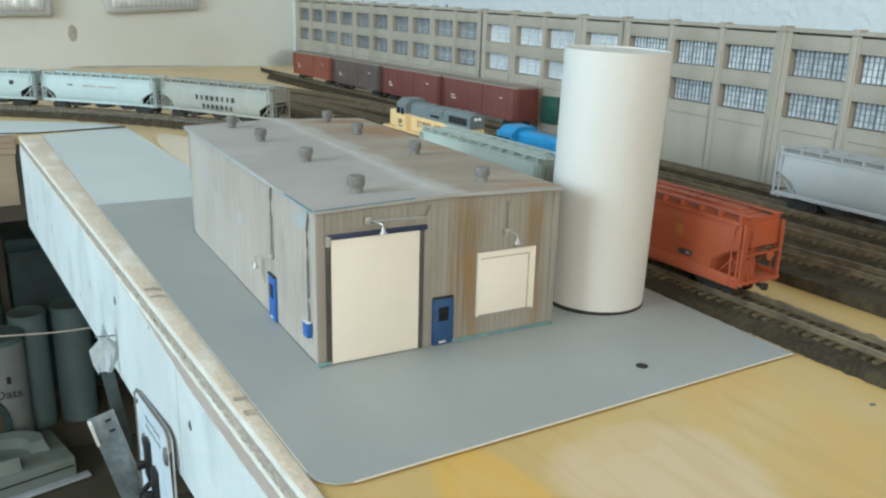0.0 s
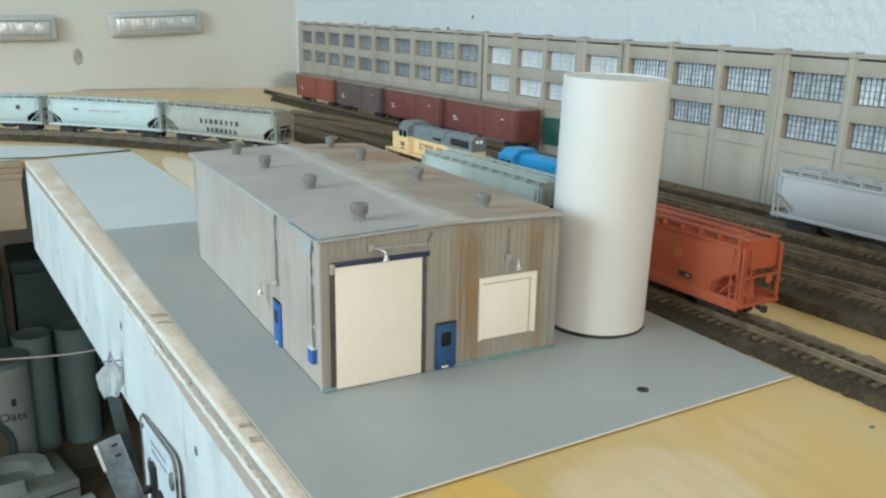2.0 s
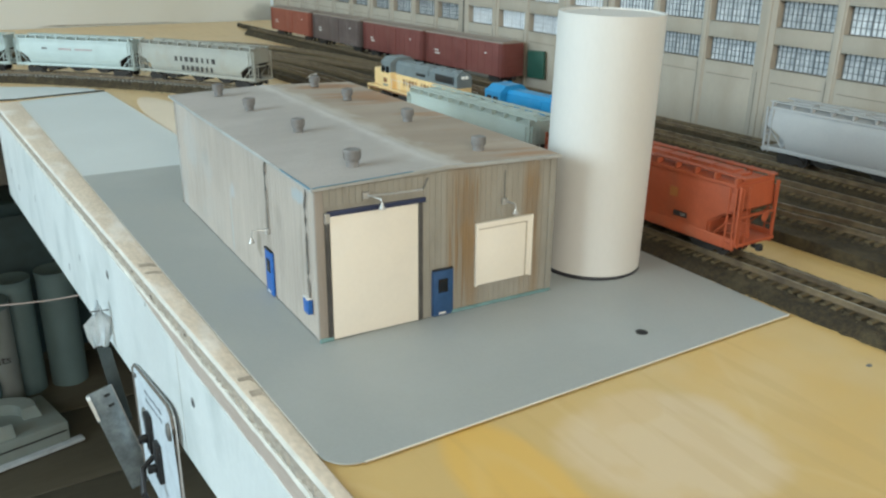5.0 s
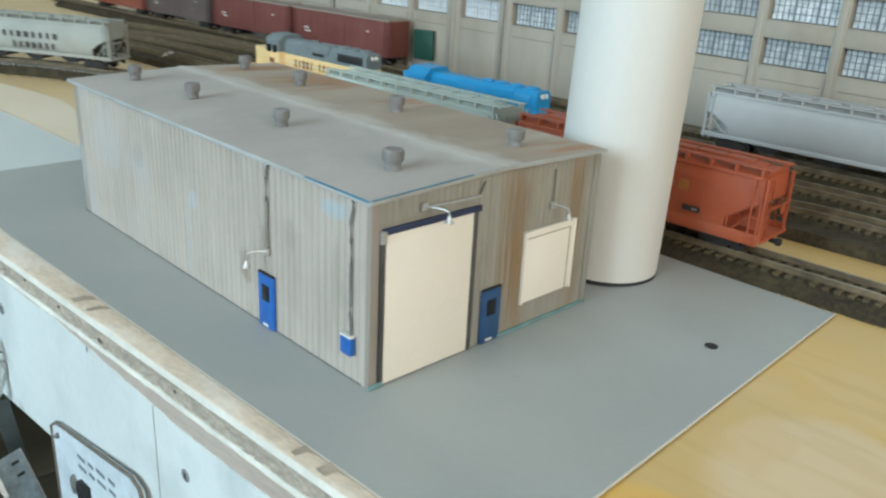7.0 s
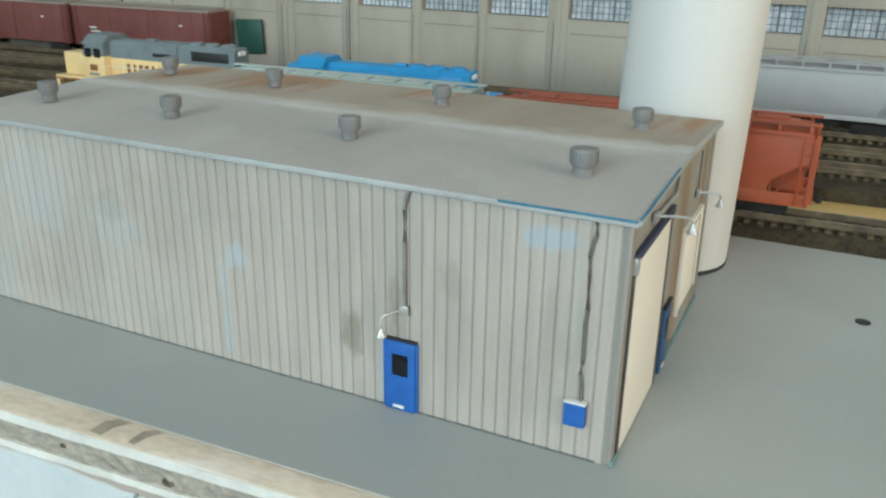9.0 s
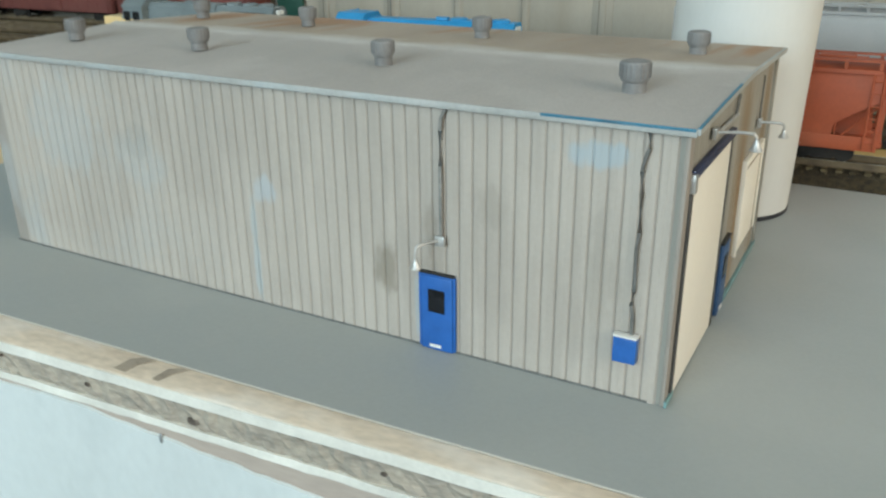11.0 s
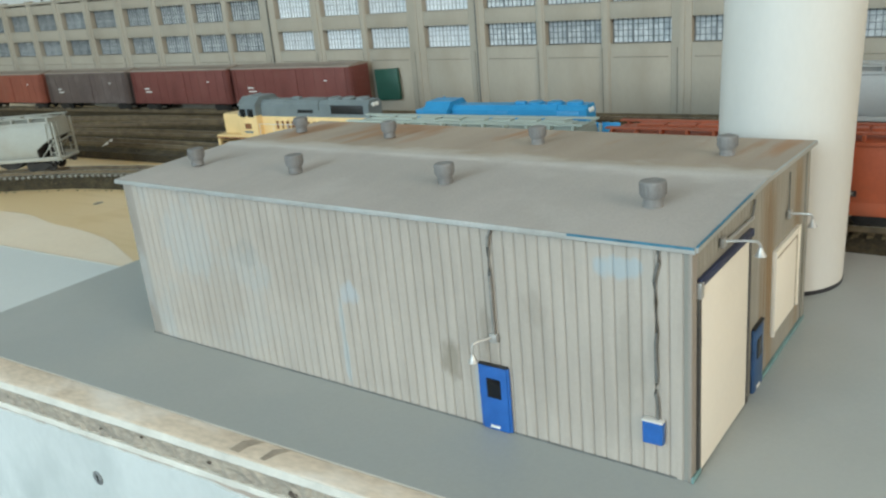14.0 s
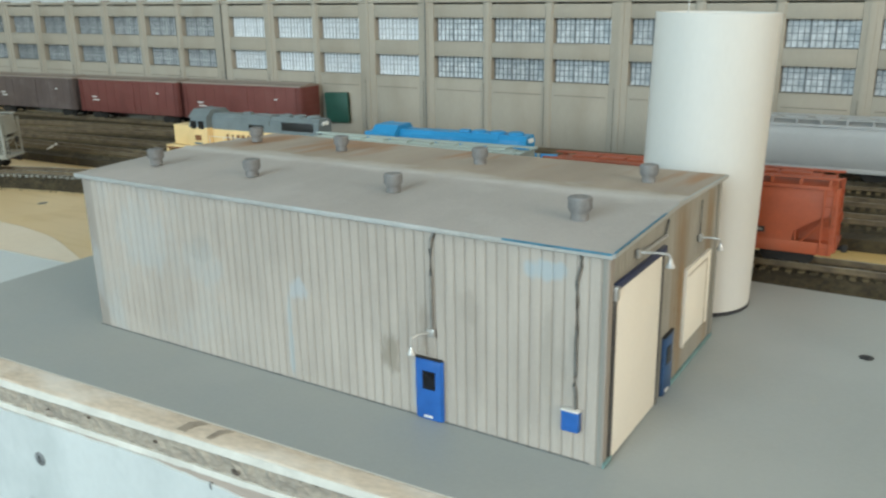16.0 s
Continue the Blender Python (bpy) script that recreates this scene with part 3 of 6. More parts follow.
def benchwork():
    t = 0.012
    bm = B()
    outline = [(-0.030, NEAR), (0.699, NEAR), (0.699, 1.855), (-1.6, 1.855), (-1.6, 0.83), (-0.0410, 0.83), (-0.0410, -0.1)]
    prism(bm, outline, -t - 0.0021, -0.0021, "z")
    structure("tabletop", bm, PLY, "yellowed varnished plywood layout top with scuffs", "tabletop", m=LAY)
    bench = thing("fascia_board", LAY @ Matrix.Translation((0, 0, -0.0008)), "white painted plywood edge board with bare rough plies", "board")
    rnd = random.Random(11)
    j = rnd.uniform
    end = 0.811

    def strip(v):
        o, e = outer(v), inner(v)
        return [(o + 0.003, -0.0004), (o, -0.0004), (o, j(-0.0002, 0.0001)), (o + 0.0006, 0.0003), (e - 0.0005, 0.0003), (e, -0.0001), (e, -0.012), (o + 0.003, -0.012)]

    def ply(z1, z0, proud, rough):
        def profile(v):
            o = outer(v) - proud
            return [(o + 0.004, z0), (o + j(-rough, rough), z0 + j(-rough, rough) * 0.5), (o + j(-rough, rough), (z0 * 2 + z1) / 3), (o + j(-rough, rough), (z0 + z1 * 2) / 3), (o + j(-rough, rough), z1 - abs(j(0, rough)) * 0.5), (o + 0.004, z1)]
        return profile

    part("edge_strip", band(strip, NEAR, end, 320), PLYEDGE, bench, "bare tan plywood strip with burn marks")
    part("veneer", band(ply(-0.0004, -0.0040, 0.0003, 0.00012), NEAR, end, 420), PLYGLUE, bench, "pale upper veneer")
    part("core", band(ply(-0.0041, -0.0118, -0.0003, 0.0007), NEAR, end, 900), PLYCORE, bench, "rough grey brown core ply", smooth=None)
    part("veneer", band(ply(-0.0119, -0.0148, 0.0004, 0.0002), NEAR, end, 420), PLYGLUE, bench, "pale glued veneer line")
    part("inner_ply", band(ply(-0.0149, -0.0290, 0.0, 0.0001), NEAR, end, 200), BAREPLY, bench, "bare pinkish ply behind the chipped paint")
    # two painted faces meet at a seam; their upper paint is chipped to bare ply near the seam
    for v0, v1 in ((NEAR, 0.0776), (0.0786, 0.812)):
        def face(v):
            o = outer(v)
            top = -0.0152 - 0.0085 * max(0.0, min(1.0, (0.170 - v) / 0.12)) - j(0, 0.0009)
            return [(o - 0.0001, top), (o - 0.0009, top - 0.0003), (o - 0.0009, low(v)), (o + 0.004, low(v)), (o + 0.004, -0.030), (o - 0.0001, -0.030)]
        part("painted_face", band(face, v0, v1, int((v1 - v0) / 0.004)), FASCIA, bench, "white scuffed painted face")
    part("backing_ply", band(lambda v: [(outer(v) + 0.012, -0.0122), (outer(v) + 0.0045, -0.0122), (outer(v) + 0.0045, low(v) + 0.002), (outer(v) + 0.012, low(v) + 0.002)], NEAR, end, 40), WOOD, bench)
    # knots and gouges broken out of the core
    for v, w, z in ((0.166, 0.0022, -0.0074), (0.124, 0.0040, -0.0095), (0.205, 0.0016, -0.0060), (0.232, 0.0012, -0.0085), (0.060, 0.0018, -0.0080), (0.300, 0.0015, -0.0070)):
        o = outer(v)
        bm = B(); lathe(bm, [(w * 0.5, -0.0002), (w * 0.45, 0.00035), (w * 0.15, 0.0001)], 7)
        part("gouge", bm, GOUGE, bench, "dark gouge in the core ply", m=Matrix.Translation((o + 0.0001, v, z)) @ Matrix.Rotation(radians(-90), 4, "Y") @ Matrix.Diagonal((0.7, 1.3, 1, 1)))
    for v, w in ((0.150, 0.005), (0.137, 0.0026), (-0.017, 0.0030), (-0.033, 0.0055)):
        o, e = outer(v), inner(v)
        part("burn_mark", prism(B(), [(o + 0.0012, v), (o + 0.006, v - 0.002 + 0.3 * w), (e - 0.0009, v - 0.005 + 0.2 * w), (e - 0.0009, v - 0.004 + w), (o + 0.008, v + 0.9 * w), (o + 0.0015, v + w)], 0.0002, 0.00042, "z"), CHAR, bench, "dark saw burn mark")
    for v, z, r in ((0.242, -0.035, 0.0034), (0.0545, -0.045, 0.0030), (-0.30, -0.035, 0.0034)):
        bm = B(); lathe(bm, [(r, 0), (r, 0.0003), (r * 0.78, 0.0005), (r * 0.3, 0.0002)], 18)
        sc = part("screw", bm, SCREW, bench, "countersunk steel screw", m=Matrix.Translation((outer(v) - 0.0009, v, z)) @ Matrix.Rotation(radians(-90), 4, "Y"))
        part("slot", box(B(), -r * 0.5, r * 0.5, -0.0003, 0.0003, 0.0003, 0.00055), BLACK, sc)
    for v, z, r in ((0.137, -0.0185, 0.0012), (0.349, -0.056, 0.0022), (0.41, -0.084, 0.0026), (0.57, -0.061, 0.0024), (0.696, -0.080, 0.0030), (0.745, -0.070, 0.0030)):
        bm = B(); lathe(bm, [(r, 0), (r * 0.7, 0.0003)], 10)
        part("paint_chip", bm, SCREW, bench, "grey chip in the paint", m=Matrix.Translation((outer(v) - 0.0009, v, z)) @ Matrix.Rotation(radians(-90), 4, "Y") @ Matrix.Diagonal((1.6, 0.6, 1, 1)))
    # the far leg of the bench shows its bare wooden side
    leg = thing("bench_side", LAY, "bare brown wooden side board of the far bench", "board")
    part("face", box(B(), -1.6, -0.0745, 0.816, 0.829, -0.090, -0.024, 0.0006), WOOD, leg)
    for k in range(3):
        part("ply", box(B(), -1.6, -0.073 + 0.001 * (k % 2), 0.812 + 0.001 * (k % 2), 0.829, -0.0235 + 0.0075 * k, -0.0165 + 0.0075 * k, 0.0006), WOOD, leg)
    part("label", box(B(), -0.122, -0.104, 0.8150, 0.8161, -0.074, -0.060, 0.0004), PIPE, leg, "small dull label")


GOUGE = mat("dark_gouge", (0.16, 0.125, 0.10), 0.9, var=0.3, scale=300)
BAREPLY = mat("bare_pinkish_ply", (0.50, 0.42, 0.355), 0.8, var=0.15, scale=30, fine=500, bump=0.4, second=(0.40, 0.325, 0.275), stretch=(1, 0.2, 1))
SCREW = mat("dull_screw", (0.36, 0.37, 0.37), 0.5, metal=0.4, var=0.2, scale=400)
CHAR = mat("burn_mark", (0.50, 0.42, 0.335), 0.8, var=0.2, scale=120)
WOOD = mat("bare_brown_wood", (0.42, 0.33, 0.23), 0.7, var=0.15, scale=9, fine=160, bump=0.2, stretch=(0.15, 1, 1), second=(0.33, 0.25, 0.17))
benchwork()


def slab():
    ob = thing("paved_base", Matrix.Identity(4), "smooth grey styrene sheet base under the shed", "base sheet")
    pts = [(0.2312, -0.0902), (0.2312, 0.3925), (0.05, 0.3920), (-0.0572, 0.3905), (-0.0467, 0.13)]
    for a in range(0, 91, 10):                      # rounded front corner
        r = 0.014
        pts.append((-0.0378 + r - r * math.cos(radians(a)), -0.1018 + r - r * math.sin(radians(a))))
    bm = B(); prism(bm, pts, -0.0013, -0.0006, "z")
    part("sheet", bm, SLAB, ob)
    part("underlay", box(B(), -0.020, 0.2270, -0.0860, 0.385, -0.0022, -0.0013), SLABEDGE, ob, "thin underlay set back below the sheet")
    bm = B(); prism(bm, [(-0.024, -0.1023), (0.2317, -0.0907), (0.2317, -0.0902), (-0.024, -0.1018)], -0.0012, -0.00055, "z")
    part("cut_edge", bm, SLABEDGE, ob, "white cut edge")
    bm = B(); prism(bm, [(-0.0379, -0.088), (-0.0468, 0.13), (-0.0573, 0.3905), (-0.0568, 0.3905), (-0.0463, 0.13), (-0.0374, -0.088)], -0.0012, -0.00055, "z")
    part("cut_edge", bm, SLABEDGE, ob, "white cut edge")
    bm = B(); lathe(bm, [(0.0031, 0.0), (0.0031, 0.0003), (0.002, 0.0005)], 20)
    ob2 = part("drain_cover", bm, BLACK, None, "", m=pose(0.1465, -0.0685, -0.0006))
    tagged(ob2, "small round black drain cover on the grey base", "drain cover")


slab()


def far_board():
    ob = thing("grey_sheet", LAY, "pale blue grey board with white cut edges on the plywood", "sheet")
    right = [(0.0725, 0.375), (0.0715, 0.545), (0.0665, 0.838)]
    left = [(-0.0402, 0.812), (-0.0402, 0.6), (-0.0402, 0.375)]
    part("sheet", prism(B(), right + left, -0.0020, -0.0010, "z"), FARBOARD, ob)
    for side, w in ((right, 0.0014), (left, -0.0014)):
        pts = [(u, v) for u, v in side] + [(u + w, v) for u, v in side[::-1]]
        part("cut_edge", prism(B(), pts, -0.0020, -0.0009, "z"), SLABEDGE, ob, "white cut edge")
    bm = B(); prism(bm, [(-0.9, 0.834), (-0.05, 0.833), (0.0665, 0.845), (0.050, 0.880), (0.01, 0.915), (-0.10, 0.975), (-0.25, 1.03), (-0.9, 1.08)], -0.0020, -0.0008, "z")
    tagged(part("grey_sheet", bm, FARBOARD, None, m=LAY), "pale grey board beside the curved track", "sheet")
    bm = B(); wire(bm, [tuple(uv(u, v, 0.0)) for u, v in ((-0.42, 0.838), (-0.25, 0.836), (-0.12, 0.840), (-0.075, 0.832), (-0.045, 0.824), (0.0, 0.832), (0.066, 0.8425))], 0.0009)
    tagged(part("thin_wire", bm, BLACK), "thin dark wire lying along the board's edge", "wire")


far_board()

# ---- metal shed ----
SW, SL, SH, SR = 0.1385, 0.277, 0.0776, 0.0022        # width, length, eave height, roof rise
BACK = 0.0078                                         # the eaves climb that much per metre towards the back
CLIMB = Matrix(((1, 0, 0, 0), (0, 1, 0, 0), (0, BACK, 1, 0), (0, 0, 0, 1)))


def wall_lamp(name, m, arm, drop, label):
    """A gooseneck lamp: base plate, arm and bell shade; the arm runs out along -y of m."""
    lamp = thing(name, m, label, "wall lamp", "shed lamps")
    bm = B(); box(bm, -0.0016, 0.0016, -0.0014, 0.0, -0.0016, 0.0016, 0.0003)
    part("base_plate", bm, SILVER, lamp)
    pts = [(arm[0] * s, arm[1] * s, 0.0004 * math.sin(math.pi * s)) for s in (0, 0.3, 0.6, 0.8, 0.92)]
    pts += [(arm[0] * 0.98, arm[1] * 0.98, -0.0006), (arm[0], arm[1], -drop)]
    bm = B(); wire(bm, pts, 0.00045)
    part("arm", bm, SILVER, lamp)
    bm = B(); lathe(bm, [(0.0006, 0.0), (0.0008, -0.0006), (0.0011, -0.0016), (0.0019, -0.0029), (0.0016, -0.0029), (0.0007, -0.001)], 16, (arm[0], arm[1], -drop + 0.0004))
    part("shade", bm, SILVER, lamp, "silver bell shade")
    return lamp


def person_door(name, parent, m, label, paint):
    door = part(name, box(B(), -0.0055, 0.0055, -0.0012, 0.0, -0.0004, 0.0247, 0.0003), paint, parent, label, m=m)
    part("window", box(B(), -0.0029, 0.0029, -0.00145, -0.001, 0.0128, 0.0205, 0.0001), DARKGLASS, door, "small dark door window")
    part("frame", frame_strip(0.0128, 0.0253, 0.0008, 0.0009), paint, door)
    # the black bar here is a painted shadow above the door
    part("over_door_strip", box(B(), -0.0060, 0.0060, -0.0014, 0.0, 0.0254, 0.0261, 0.0001), BLACK, door, "black strip painted as the shadow over the door")
    part("kick_plate", box(B(), -0.0025, 0.0015, -0.0016, -0.0011, 0.0006, 0.0016, 0.0001), INKWHITE, door, "chipped pale paint patch")
    return door


def frame_strip(w, h, t, d, bottom=False):
    """Three bars round an opening of that width and height, standing on z = 0."""
    bm = B()
    box(bm, -w / 2, -w / 2 + t, -d, 0, 0, h, 0.00012)
    box(bm, w / 2 - t, w / 2, -d, 0, 0, h, 0.00012)
    box(bm, -w / 2 + t, w / 2 - t, -d, 0, h - t, h, 0.00012)
    if bottom:
        box(bm, -w / 2 + t, w / 2 - t, -d, 0, 0, t, 0.00012)
    return bm


def shed():
    ob = thing("metal_shed", Matrix.Identity(4), "tan grey ribbed metal shed with rust streaks, on a grey base", "shed")
    th = 0.0016
    gable = [(0, -0.0006), (SW, -0.0006), (SW, SH), (SW / 2, SH + SR), (0, SH)]
    flank = [(th, -0.0006), (SL - th, -0.0006), (SL - th, SH + BACK * SL), (th, SH)]
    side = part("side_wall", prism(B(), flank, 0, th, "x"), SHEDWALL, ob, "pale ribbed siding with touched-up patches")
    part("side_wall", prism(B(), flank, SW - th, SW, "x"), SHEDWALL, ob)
    front = part("front_wall", prism(B(), gable, 0, th, "y"), FRONTWALL, ob, "ribbed siding with brown rust streaks")
    part("back_wall", prism(B(), [(x, z + BACK * SL if z > 0 else z) for x, z in gable], SL - th, SL, "y"), SHEDWALL, ob)
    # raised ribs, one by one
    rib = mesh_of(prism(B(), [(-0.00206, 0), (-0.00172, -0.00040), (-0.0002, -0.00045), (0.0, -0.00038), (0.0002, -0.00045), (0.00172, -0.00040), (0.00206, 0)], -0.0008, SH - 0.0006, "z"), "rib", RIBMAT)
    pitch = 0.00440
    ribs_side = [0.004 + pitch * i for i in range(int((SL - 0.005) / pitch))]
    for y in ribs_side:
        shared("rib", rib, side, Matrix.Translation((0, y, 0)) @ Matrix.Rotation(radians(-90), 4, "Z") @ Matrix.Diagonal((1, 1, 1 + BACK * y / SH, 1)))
    fine = 0.00335
    prof = [(-0.00150, 0), (-0.00120, -0.00028), (0.00120, -0.00028), (0.00150, 0)]
    tall = mesh_of(prism(B(), prof, -0.0004, SH - 0.0006, "z"), "rib", FRONTRIB)
    short = mesh_of(prism(B(), prof, 0.0, 0.0088, "z"), "rib", FRONTRIB)
    low = mesh_of(prism(B(), prof, 0.0, 0.0128, "z"), "rib", FRONTRIB)
    mid = mesh_of(prism(B(), prof, 0.0, 0.0290, "z"), "rib", FRONTRIB)
    for i in range(39):
        x = 0.0052 + fine * i
        if x > SW - 0.004:
            break
        if 0.0035 < x < 0.0585:
            shared("rib", short, front, Matrix.Translation((x, 0, 0.0682)))
            continue
        if 0.0872 < x < 0.1258:
            shared("rib", low, front, Matrix.Translation((x, 0, -0.0002)))
            shared("rib", mid, front, Matrix.Translation((x, 0, 0.0480)))
        else:
            shared("rib", tall, front, Matrix.Translation((x, 0, 0)))
    # corner and base trim
    part("corner_trim", box(B(), -0.0009, 0.0035, -0.0009, 0.0004, -0.0005, SH - 0.0005, 0.0003), SHEDWALL, ob)
    part("corner_trim", box(B(), SW - 0.003, SW + 0.0009, -0.0009, 0.0004, -0.0005, SH - 0.0005, 0.0003), FRONTWALL, ob)
    part("base_trim", box(B(), 0.0732, SW + 0.0006, -0.0014, -0.0002, -0.0005, 0.0011, 0.0002), TEAL, ob, "teal paint line along the base")
    part("base_trim", box(B(), -0.0012, 0.0062, -0.0016, -0.0008, -0.0005, 0.0016, 0.0002), TEAL, ob, "teal chip at the corner")
    # thin dark strip stands in for the contact shadow at the foot
    part("base_shadow", box(B(), -0.0007, -0.0003, 0.004, SL, -0.0006, 0.0000), PIPE, ob, "dark strip for the gap and contact shadow along the wall foot")
    # roof in two gentle planes, with a thin edge
    over = 0.0022
    for s, mtl, label in ((-1, ROOF, "dusty grey roof half"), (1, ROOF, "grey roof half with rusty streaks")):
        e = SW / 2 + over
        pts = [(SW / 2, SH + SR), (SW / 2, SH + SR + 0.0014), (SW / 2 + s * e, SH + 0.0013 - 0.0001), (SW / 2 + s * e, SH - 0.0002)]
        part("roof", prism(B(), pts, -over, SL + over, "y"), mtl, ob, label, m=CLIMB)
    part("ridge_cap", prism(B(), [(SW / 2 - 0.004, SH + SR + 0.00115), (SW / 2, SH + SR + 0.0019), (SW / 2 + 0.004, SH + SR + 0.00115)], -over, SL + over, "y"), ROOF, ob, m=CLIMB)
    part("gutter", box(B(), -over - 0.0007, -over + 0.0002, -over, SL + over, SH - 0.0008, SH + 0.0012, 0.0003), EAVE, ob, "pale dusty eave gutter", m=CLIMB)
    part("edge_trim", box(B(), -over - 0.0009, -over - 0.0006, -over, 0.038, SH + 0.0006, SH + 0.0014, 0.0001), BLUEEDGE, ob, "worn blue paint on the roof edge")
    part("edge_trim", prism(B(), [(-over, SH + 0.0012), (0.050, SH + 0.0012 + SR * 0.050 / (SW / 2) + 0.0001), (0.050, SH + 0.0015 + SR * 0.050 / (SW / 2) + 0.0001), (-over, SH + 0.0015)], -over - 0.0010, -over - 0.0002, "y"), BLUEEDGE, ob, "worn blue paint on the roof edge")
    part("front_fascia", prism(B(), [(-over, SH - 0.0003), (SW / 2, SH + SR - 0.0003), (SW + over, SH - 0.0003), (SW + over, SH + 0.0012), (SW / 2, SH + SR + 0.0014), (-over, SH + 0.0012)], -over - 0.0009, -over + 0.0001, "y"), EAVE, ob, "pale front edge of the roof")
    # large cream door with a navy frame
    d = part("roller_door", box(B(), 0.0064, 0.0537, -0.0012, 0.0, 0.0, 0.0636, 0.0002), CREAM, front, "large blank cream door panel")
    part("over_door_strip", box(B(), 0.0052, 0.0578, -0.0018, -0.0002, 0.0637, 0.0662, 0.0002), NAVY, front, "navy blue strip over the door")
    for x0, x1 in ((0.0040, 0.0062), (0.0539, 0.0562)):
        part("jamb", box(B(), x0, x1, -0.0014, -0.0002, -0.0003, 0.0633, 0.0002), JAMB, front, "dark grey door jamb")
    part("bracket", box(B(), 0.0036, 0.0062, -0.0022, -0.0004, 0.0605, 0.0655, 0.0003), SILVER, front, "small silver corner bracket")
    # cream loading door with raised rim
    part("loading_door", box(B(), 0.0890, 0.1240, -0.0012, 0.0, 0.0122, 0.0465, 0.0002), CREAM, front, "cream loading door panel")
    part("door_rim", frame_strip(0.0365, 0.0355, 0.0012, 0.0017), CREAM, front, "cream raised rim", m=Matrix.Translation((0.1065, 0, 0.0117)))
    # tan strips carry the shade of the panel's inner groove as colour
    part("inner_strip", box(B(), 0.1203, 0.1209, -0.0015, -0.001, 0.0122, 0.0440), TANLINE, front, "tan strip painted as groove shade")
    part("inner_strip", box(B(), 0.0900, 0.1203, -0.0015, -0.001, 0.0436, 0.0441), TANLINE, front)
    person_door("entry_door", front, Matrix.Translation((0.0682, -0.0004, 0)), "dark blue entry door", DOORBLUE)
    person_door("side_door", side, Matrix.Translation((-0.0007, 0.0706, 0)) @ Matrix.Rotation(radians(-90), 4, "Z"), "bright blue side door", BLUE)
    # conduits and meter box
    bm = B(); wire(bm, [(-0.0014, 0.0690, z) for z in (0.0380, 0.048, 0.06, 0.0705)] + [(-0.0014, 0.0686, 0.0740), (-0.0012, 0.0672, 0.0768)], 0.0006)
    part("conduit", bm, CONDUIT, side, "thin grey conduit down to the lamp")
    part("junction_box", box(B(), -0.0021, -0.0006, 0.0676, 0.0702, 0.0358, 0.0380, 0.0003), SILVER, side)
    bm = B(); wire(bm, [(-0.0014, 0.0096, 0.0200), (-0.0014, 0.0098, 0.0260), (-0.0015, 0.0104, 0.0290), (-0.0014, 0.0100, 0.0330), (-0.0014, 0.0102, 0.0460), (-0.0015, 0.0098, 0.0500), (-0.0014, 0.0101, 0.0600), (-0.0015, 0.0104, 0.0665), (-0.0015, 0.0098, 0.0700), (-0.0014, 0.0090, 0.0725), (-0.0014, 0.0092, 0.0765)], 0.00055)
    part("cable", bm, PIPE, side, "wavy dark cable above the meter box")
    bm = B(); wire(bm, [(0.1055, -0.0012, 0.0570), (0.1055, -0.0012, 0.0740)], 0.0003)
    part("conduit", bm, PIPE, front)
    bm = B(); wire(bm, [(0.0560, -0.0012, 0.0704), (0.0572, -0.0012, 0.0718), (0.0592, -0.0012, 0.0760)], 0.0005)
    part("conduit", bm, PIPE, front)
    return ob


EAVE = mat("pale_dusty_eave", (0.42, 0.42, 0.405), 0.6, var=0.15, scale=60, fine=700, second=(0.33, 0.33, 0.31), stain=(0.40, 0.47, 0.49), stain_scale=50, stain_amount=0.4)
BLUEEDGE = mat("worn_blue_edge", (0.04, 0.19, 0.29), 0.5, var=0.2, scale=200)
TANLINE = mat("tan_groove_shade", (0.42, 0.36, 0.27), 0.7, var=0.1)
shed()


def meter_box():
    ob = thing("meter_box", pose(-0.0007, 0.0109, 0.0161), "small bright blue meter box on the ribbed wall", "meter box")
    part("case", box(B(), -0.0026, 0, -0.0033, 0.0033, -0.0044, 0.0034, 0.0003), BLUE, ob)
    part("top_plate", box(B(), -0.0028, 0, -0.0034, 0.0034, 0.0034, 0.0040, 0.0001), INKWHITE, ob, "pale chipped top")


meter_box()
wall_lamp("wall_lamp", pose(-0.0012, 0.0690, 0.0369, 0, 0, -90), (-0.0040, -0.0085), 0.0040, "silver gooseneck lamp over the blue side door")
wall_lamp("wall_lamp", pose(0.0252, -0.0008, 0.0716), (0.0035, -0.0110), 0.0020, "silver gooseneck lamp over the large cream door")
wall_lamp("wall_lamp", pose(0.1055, -0.0008, 0.0572), (0.0013, -0.0090), 0.0022, "silver gooseneck lamp over the loading door")
bm = B(); wire(bm, [(0.0262, -0.0016, 0.0712), (0.04, -0.0016, 0.0706), (0.0560, -0.0016, 0.0704)], 0.00055)
tagged(part("conduit_pipe", bm, SILVER), "thin silver conduit above the large door", "conduit")


def roof_vent():
    ob = thing("roof_vent", Matrix.Identity(4), "grey round turbine vent on the shed roof", "roof vent", "roof vents")
    bm = B(); lathe(bm, [(0.0038, 0.0), (0.0037, 0.0034), (0.0040, 0.0038)], 24)
    part("collar", bm, VENT, ob)
    bm = B(); lathe(bm, [(0.0040, 0.0036), (0.0044, 0.0039), (0.0047, 0.0050), (0.0048, 0.0094), (0.0046, 0.0098), (0.0030, 0.0102), (0.0026, 0.0099), (0.0008, 0.0100)], 32)
    part("head", bm, VENT, ob)
    for i in range(18):
        a = 2 * math.pi * i / 18
        part("fin", box(B(), 0.0046, 0.0050, -0.00028, 0.00028, 0.0050, 0.0092), VENT, ob, m=Matrix.Rotation(a, 4, "Z"))
    return ob


